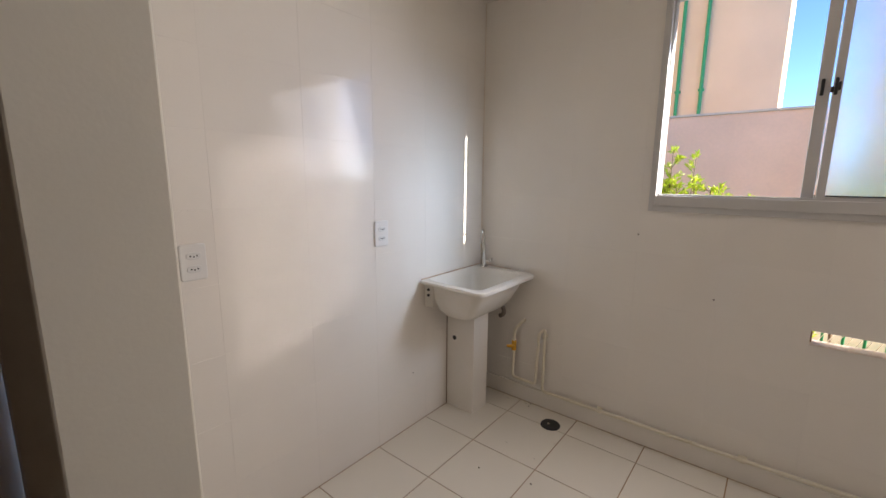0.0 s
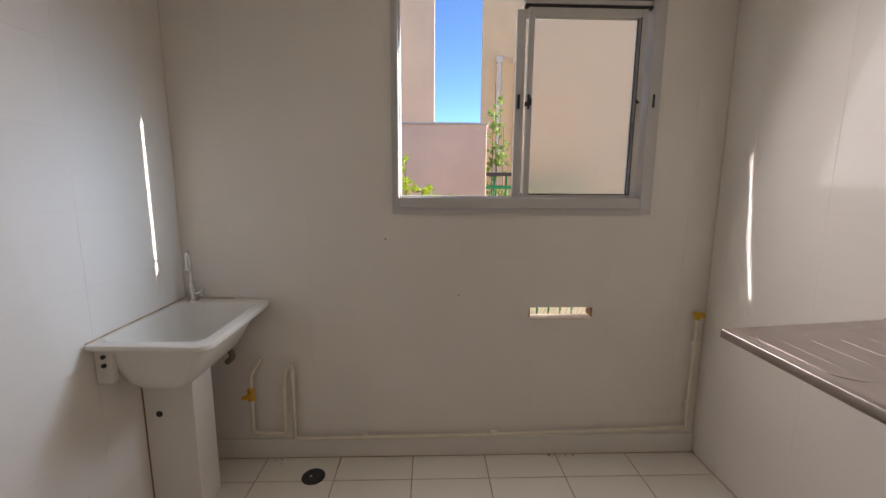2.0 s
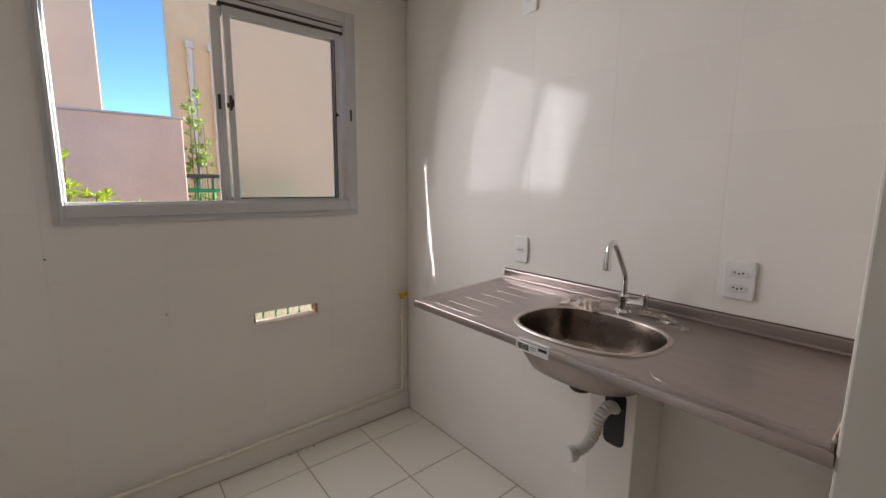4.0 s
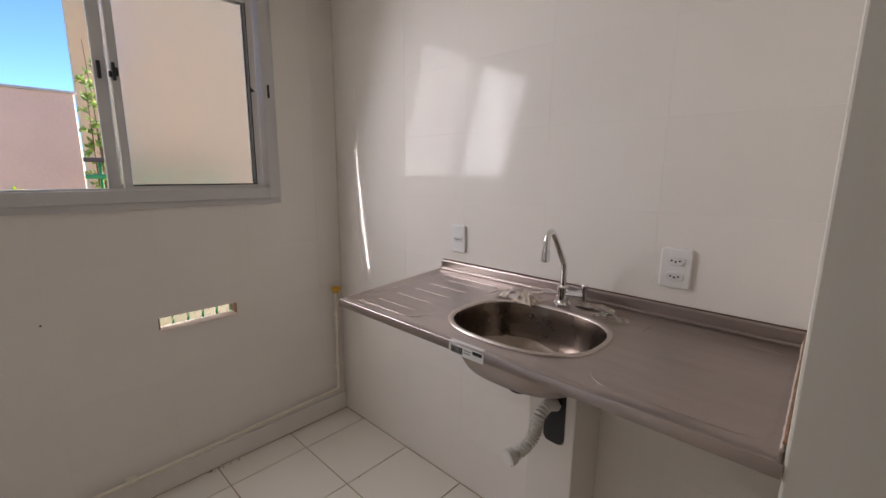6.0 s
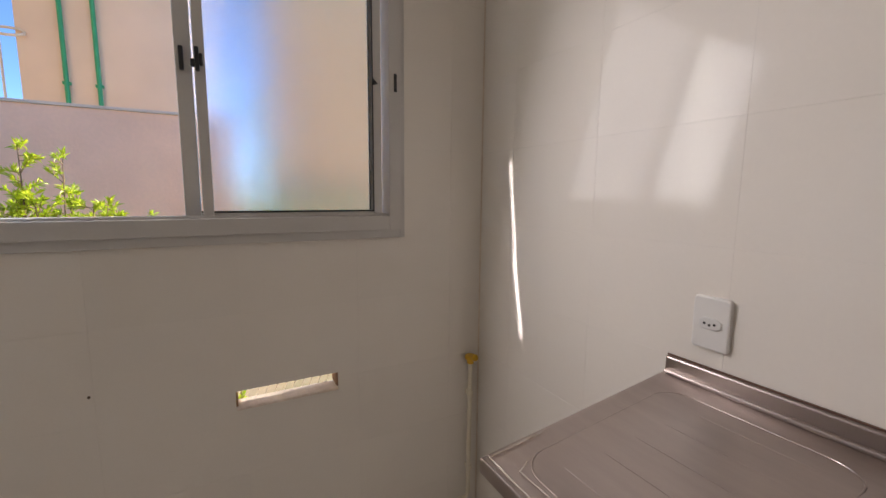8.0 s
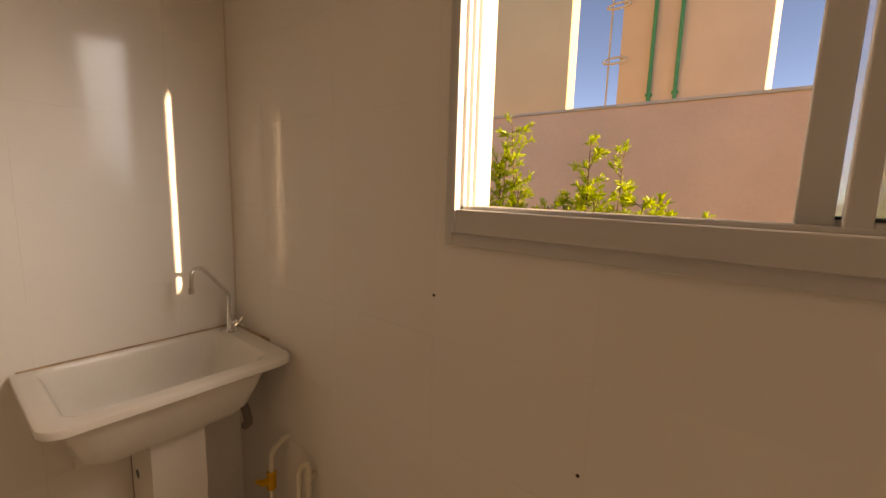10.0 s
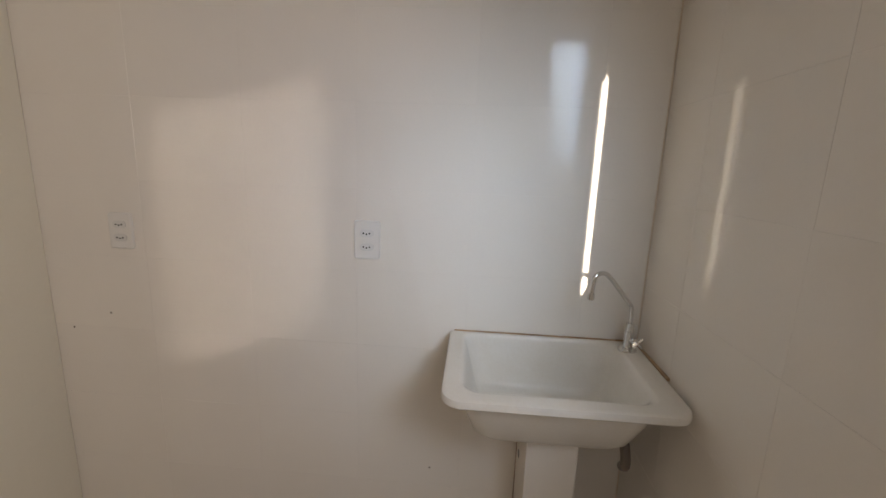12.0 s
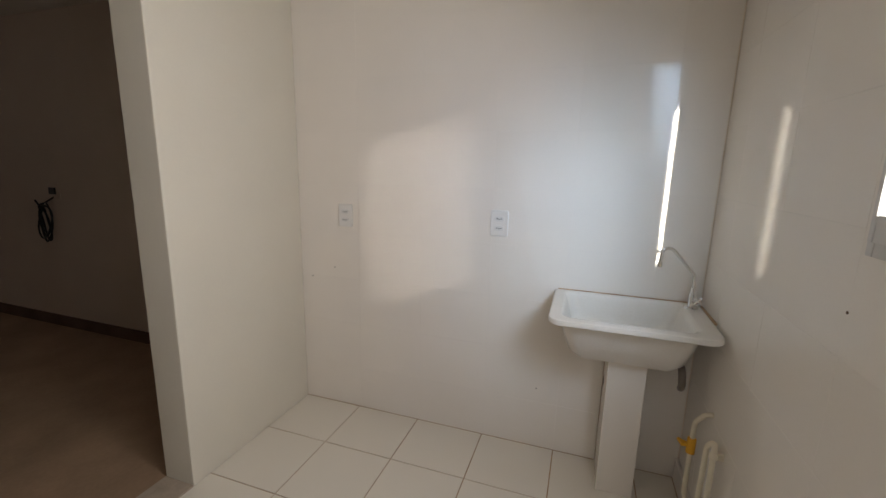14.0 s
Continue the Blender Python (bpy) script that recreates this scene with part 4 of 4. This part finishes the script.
box(bm, -9.0, 1.675, 2.40, 2.55, -0.31, 1.885, 0.006)
part("plaster", bm, SALMON, garden)
bm = B()
box(bm, -9.0, 1.69, 2.385, 2.565, 1.885, 1.905, 0.004)
part("coping", bm, COPING, garden)


def house(name, label, x0, x1, y0, y1, h, mat):
    o = thing(name, label, "building")
    bm = B()
    box(bm, x0, x1, y0, y1, -0.31, h, 0.01)
    part("wall", bm, mat, o)
    bm = B()
    box(bm, x0 - 0.08, x1 + 0.08, y0 - 0.08, y1 + 0.08, h, h + 0.14, 0.01)
    part("roof", bm, COPING, o)
    return o


house("apartment_block", "cream stuccoed apartment block", -12.0, -0.76, 4.6, 4.84, 8.5, STUCCO_A)
tower = house("stair_tower", "beige stuccoed stair tower between the blocks", -0.72, 1.20, 6.5, 9.0, 9.0, STUCCO_B)
far = house("apartment_block", "pale ochre stuccoed apartment block", 3.15, 14.6, 15.0, 15.4, 18.0, STUCCO_C)
for x in (-0.235, 0.125):
    dp = thing("downpipe", "green painted downpipe on the tower", "pipe", "green downpipes")
    bm = B()
    tube(bm, [(x, 6.455, -0.31), (x, 6.455, 8.8)], 0.028, 12)
    part("tube", bm, GREEN_PIPE, dp)
    for z in (1.2, 2.8, 4.4, 6.0, 7.6):
        bm = B()
        box(bm, x - 0.045, x + 0.045, 6.44, 6.502, z, z + 0.04, 0.004)
        part("bracket", bm, GREEN_PIPE, dp)
loops = thing("cable_loops", "pale cable loops clipped to the tower corner", "cable")
for z in (3.40, 4.22, 5.1):
    bm = B()
    pts = [(-0.78 + 0.17 * math.cos(a), 6.44 + 0.05 * math.sin(a), z + 0.06 * math.sin(a)) for a in [2 * math.pi * k / 24 for k in range(25)]]
    tube(bm, pts, 0.018, 8, caps=False)
    part("loop", bm, CONDUIT, loops)
mast = thing("vertical_conduit", "thin grey conduit beside the tower", "pipe")
bm = B()
tube(bm, [(-0.92, 6.6, -0.31), (-0.92, 6.6, 8.5)], 0.015, 10)
part("tube", bm, CONDUIT, mast)
for x, w in ((3.78, 0.09), (4.45, 0.07)):
    c = thing("conduit", "pale conduit and box on the block facade", "pipe", "pale conduits")
    bm = B()
    tube(bm, [(x, 14.92, -0.31), (x, 14.92, 5.9)], w, 12)
    part("tube", bm, CONDUIT, c)
    bm = B()
    box(bm, x - 0.13, x + 0.13, 14.80, 15.004, 5.85, 6.10, 0.03)
    part("box", bm, CONDUIT, c)
rail = thing("fence", "green tube fence with a dark top rail", "fence")
bm = B()
box(bm, 1.70, 2.9, 3.05, 3.13, 1.395, 1.435, 0.008)
part("top_rail", bm, DARK_METAL, rail)
bm = B()
tube(bm, [(1.70, 3.05, 1.265), (2.9, 3.05, 1.265)], 0.020, 10)
part("rail", bm, GREEN_PIPE, rail)
for i in range(9):
    bm = B()
    tube(bm, [(1.72 + 0.145 * i, 3.09, -0.31), (1.72 + 0.145 * i, 3.09, 1.40)], 0.012, 8)
    part("post", bm, GREEN_PIPE, rail)


def leaf(bm, base, d, length, width, rnd):
    d = d.normalized()
    s = d.cross(Vector((rnd.uniform(-1, 1), rnd.uniform(-1, 1), rnd.uniform(-0.3, 1)))).normalized()
    up = s.cross(d) * length * 0.10
    a = bm.verts.new(base)
    b = bm.verts.new(base + d * length * 0.45 + s * width + up)
    c = bm.verts.new(base + d * length - up)
    e = bm.verts.new(base + d * length * 0.45 - s * width + up)
    bm.faces.new((a, b, c))
    bm.faces.new((a, c, e))


def shrub(name, label, foot, tips, length, width, per_tip, mat, seed, twig=0.10, category="shrub", per_twig=20):
    """Stems from the foot to each tip, with leaves along the last stretch of each twig."""
    rnd = random.Random(seed)
    o = thing(name, label, category, at=(0, 0, 0))
    stems, leaves = B(), B()
    for tip in tips:
        f, t = Vector(foot), Vector(tip)
        mid = f.lerp(t, 0.55) + Vector((rnd.uniform(-0.06, 0.06), rnd.uniform(-0.06, 0.06), 0.05))
        tube(stems, [f, mid, t], [0.012, 0.007, 0.002], 6)
        for k in range(per_tip):
            g = rnd.uniform(0.45, 1.0)
            root = mid.lerp(t, (g - 0.45) / 0.55)
            out = Vector((rnd.gauss(0, 1), rnd.gauss(0, 1), rnd.uniform(0.1, 1.6))).normalized()
            end = root + out * twig * rnd.uniform(0.4, 1.2)
            tube(stems, [root, end], [0.002, 0.001], 4, caps=False)
            for j in range(per_twig):
                p = root.lerp(end, rnd.uniform(0.25, 1.0))
                leaf(leaves, p, out + Vector((rnd.gauss(0, 0.7), rnd.gauss(0, 0.7), rnd.gauss(0.1, 0.6))), length * rnd.uniform(0.6, 1.2), width * rnd.uniform(0.7, 1.2), rnd)
    part("trunk", stems, BARK, o)
    part("crown", leaves, mat, o)
    return o


rs = random.Random(5)
tips = [(0.79, 1.2, 1.52), (0.93, 1.22, 1.45)]
for i in range(34):
    u = rs.uniform(-1, 1)
    tips.append((0.86 + 0.27 * u, 1.22 + rs.uniform(-0.14, 0.14), 1.08 + rs.uniform(0.0, 1.0) * (0.36 - 0.22 * abs(u))))
shrub("shrub", "yellow-green fine-leaved shrub outside the window", (0.85, 1.25, -0.31), tips, 0.034, 0.0043, 36, LEAF, 21, twig=0.085)
shrub("shrub", "small yellow-green fine-leaved shrub outside the window", (1.24, 1.25, -0.31),
      [(1.245, 1.2, 1.20), (1.20, 1.25, 1.08), (1.32, 1.2, 1.05)], 0.034, 0.0042, 34, LEAF, 22, twig=0.08)
shrub("shrub", "tall thin yellow-green shrub outside the window", (0.36, 1.25, -0.31),
      [(0.39, 1.2, 1.64), (0.33, 1.2, 1.42), (0.42, 1.25, 1.30), (0.30, 1.15, 1.22), (0.48, 1.2, 1.12), (0.37, 1.2, 1.50), (0.35, 1.18, 1.36), (0.40, 1.22, 1.20), (0.45, 1.2, 1.26), (0.33, 1.22, 1.10), (0.56, 1.2, 1.06)], 0.034, 0.0042, 32, LEAF, 23)
shrub("sapling", "slender leafy sapling beside the garden wall", (1.95, 3.4, -0.31),
      [(1.90, 3.4, 2.52), (1.98, 3.4, 2.35), (1.88, 3.38, 2.15), (2.02, 3.42, 2.0), (1.92, 3.4, 1.75), (1.99, 3.4, 1.45), (1.90, 3.4, 1.25)], 0.060, 0.014, 13, LEAF_DARK, 24, twig=0.12, category="tree", per_twig=9)
shrub("shrub", "low green shrub below the vent", (1.60, 0.9, -0.31),
      [(1.58, 0.9, 0.45), (1.62, 0.95, 0.5)], 0.06, 0.008, 7, LEAF, 25, per_twig=8)


# ---- wall and floor tiles ----
def tile_mesh(name, cells, w, h, depth, mat, bevel=0.0005):
    """A tile of size w x h in the xy plane, its face at z = 0; cells is None, or the sub-rectangles left when a hole is cut."""
    me = bpy.data.meshes.new(name)
    if cells is None:
        b = bevel
        v = [(x, y, z) for z, k in ((-depth, 0), (-b, 0), (0, b)) for x, y in ((k, k), (w - k, k), (w - k, h - k), (k, h - k))]
        f = [(8, 9, 10, 11)]
        for r in (0, 4):
            f += [(r + i, r + (i + 1) % 4, r + 4 + (i + 1) % 4, r + 4 + i) for i in range(4)]
    else:
        v, f = [], []
        for a, c, p, q in cells:
            n = len(v)
            v += [(a, p, 0), (c, p, 0), (c, q, 0), (a, q, 0), (a, p, -depth), (c, p, -depth), (c, q, -depth), (a, q, -depth)]
            f += [(n, n + 1, n + 2, n + 3)] + [(n + i, n + 4 + i, n + 4 + (i + 1) % 4, n + (i + 1) % 4) for i in range(4)]
    me.from_pydata(v, [], f)
    me.materials.append(mat)
    return me


def cut(rect, holes):
    """rect minus the holes, as cells; None if no hole touches it."""
    a, c, p, q = rect
    touch = [h for h in holes if h[0] < c and h[1] > a and h[2] < q and h[3] > p]
    if not touch:
        return None
    xs = sorted({a, c, *[min(max(v, a), c) for h in touch for v in h[:2]]})
    ys = sorted({p, q, *[min(max(v, p), q) for h in touch for v in h[2:]]})
    out = []
    for x0, x1 in zip(xs, xs[1:]):
        for y0, y1 in zip(ys, ys[1:]):
            mx, my = (x0 + x1) / 2, (y0 + y1) / 2
            if not any(h[0] < mx < h[1] and h[2] < my < h[3] for h in touch):
                out.append((x0, x1, y0, y1))
    return out


def lay(parent, us, vs, place, mat, holes=(), gap=0.0003, depth=REC, name="tile", jitter=0.00012):
    """Tiles between the joint lines us and vs; place maps (u, v) to the world pose of a tile's corner."""
    shared = {}
    rt = random.Random(len(us) * 100 + len(vs))
    for u0, u1 in zip(us, us[1:]):
        for v0, v1 in zip(vs, vs[1:]):
            if u1 - u0 < 0.006 or v1 - v0 < 0.006:
                continue
            rect = (u0 + gap / 2, u1 - gap / 2, v0 + gap / 2, v1 - gap / 2)
            cells = cut(rect, holes)
            if cells == []:
                continue
            w, h = rect[1] - rect[0], rect[3] - rect[2]
            key = (round(w, 4), round(h, 4))
            if cells is None:
                if key not in shared:
                    shared[key] = tile_mesh(name, None, w, h, depth, mat)
                me = shared[key]
            else:
                me = tile_mesh(name, [(c[0] - rect[0], c[1] - rect[0], c[2] - rect[2], c[3] - rect[2]) for c in cells], w, h, depth, mat)
            t = new(name, me)
            t.parent = parent
            t.matrix_basis = place(rect[0], rect[2]) @ pose(w / 2, h / 2, rt.uniform(-1, 1) * jitter) @ pose(0, 0, 0, max(-0.10, min(0.10, rt.gauss(0, 0.06))), max(-0.10, min(0.10, rt.gauss(0, 0.06))), 0) @ pose(-w / 2, -h / 2, 0)


def lines(lo, hi, first, pitch):
    k = math.ceil((lo - first) / pitch + 1e-6)
    out = [lo]
    x = first + k * pitch
    while x < hi - 1e-6:
        if x - out[-1] > 0.008:
            out.append(x)
        x += pitch
    return out + [hi]


zs = lines(0.0, CEIL, 1.222, 0.2475)
# window wall: faces -y
lay(wall_north, lines(0, E_X, 0.558, 0.344), zs, lambda u, v: Matrix.Translation((u, 0, v)) @ pose(0, 0, 0, 90), TILE,
    holes=[WIN, SLIT])
# west wall: faces +x; u runs along y
lay(wall_west, lines(S_Y, 0, -0.178, 0.344), zs, lambda u, v: Matrix(((0, 0, 1, 0), (1, 0, 0, u), (0, 1, 0, v), (0, 0, 0, 1))), TILE)
# east wall: faces -x; u runs along -y
lay(wall_east, lines(0, -S_Y, 0.185, 0.3425), zs, lambda u, v: Matrix(((0, 0, -1, E_X), (-1, 0, 0, -u), (0, 1, 0, v), (0, 0, 0, 1))), TILE)
# floor
lay(floor, lines(0, E_X, 0.327, 0.348), lines(S_Y, 0, -0.176, 0.3475), lambda u, v: pose(u, v, 0), FLOOR_TILE, gap=0.0046, depth=0.0035, name="floor_tile", jitter=0.0004)
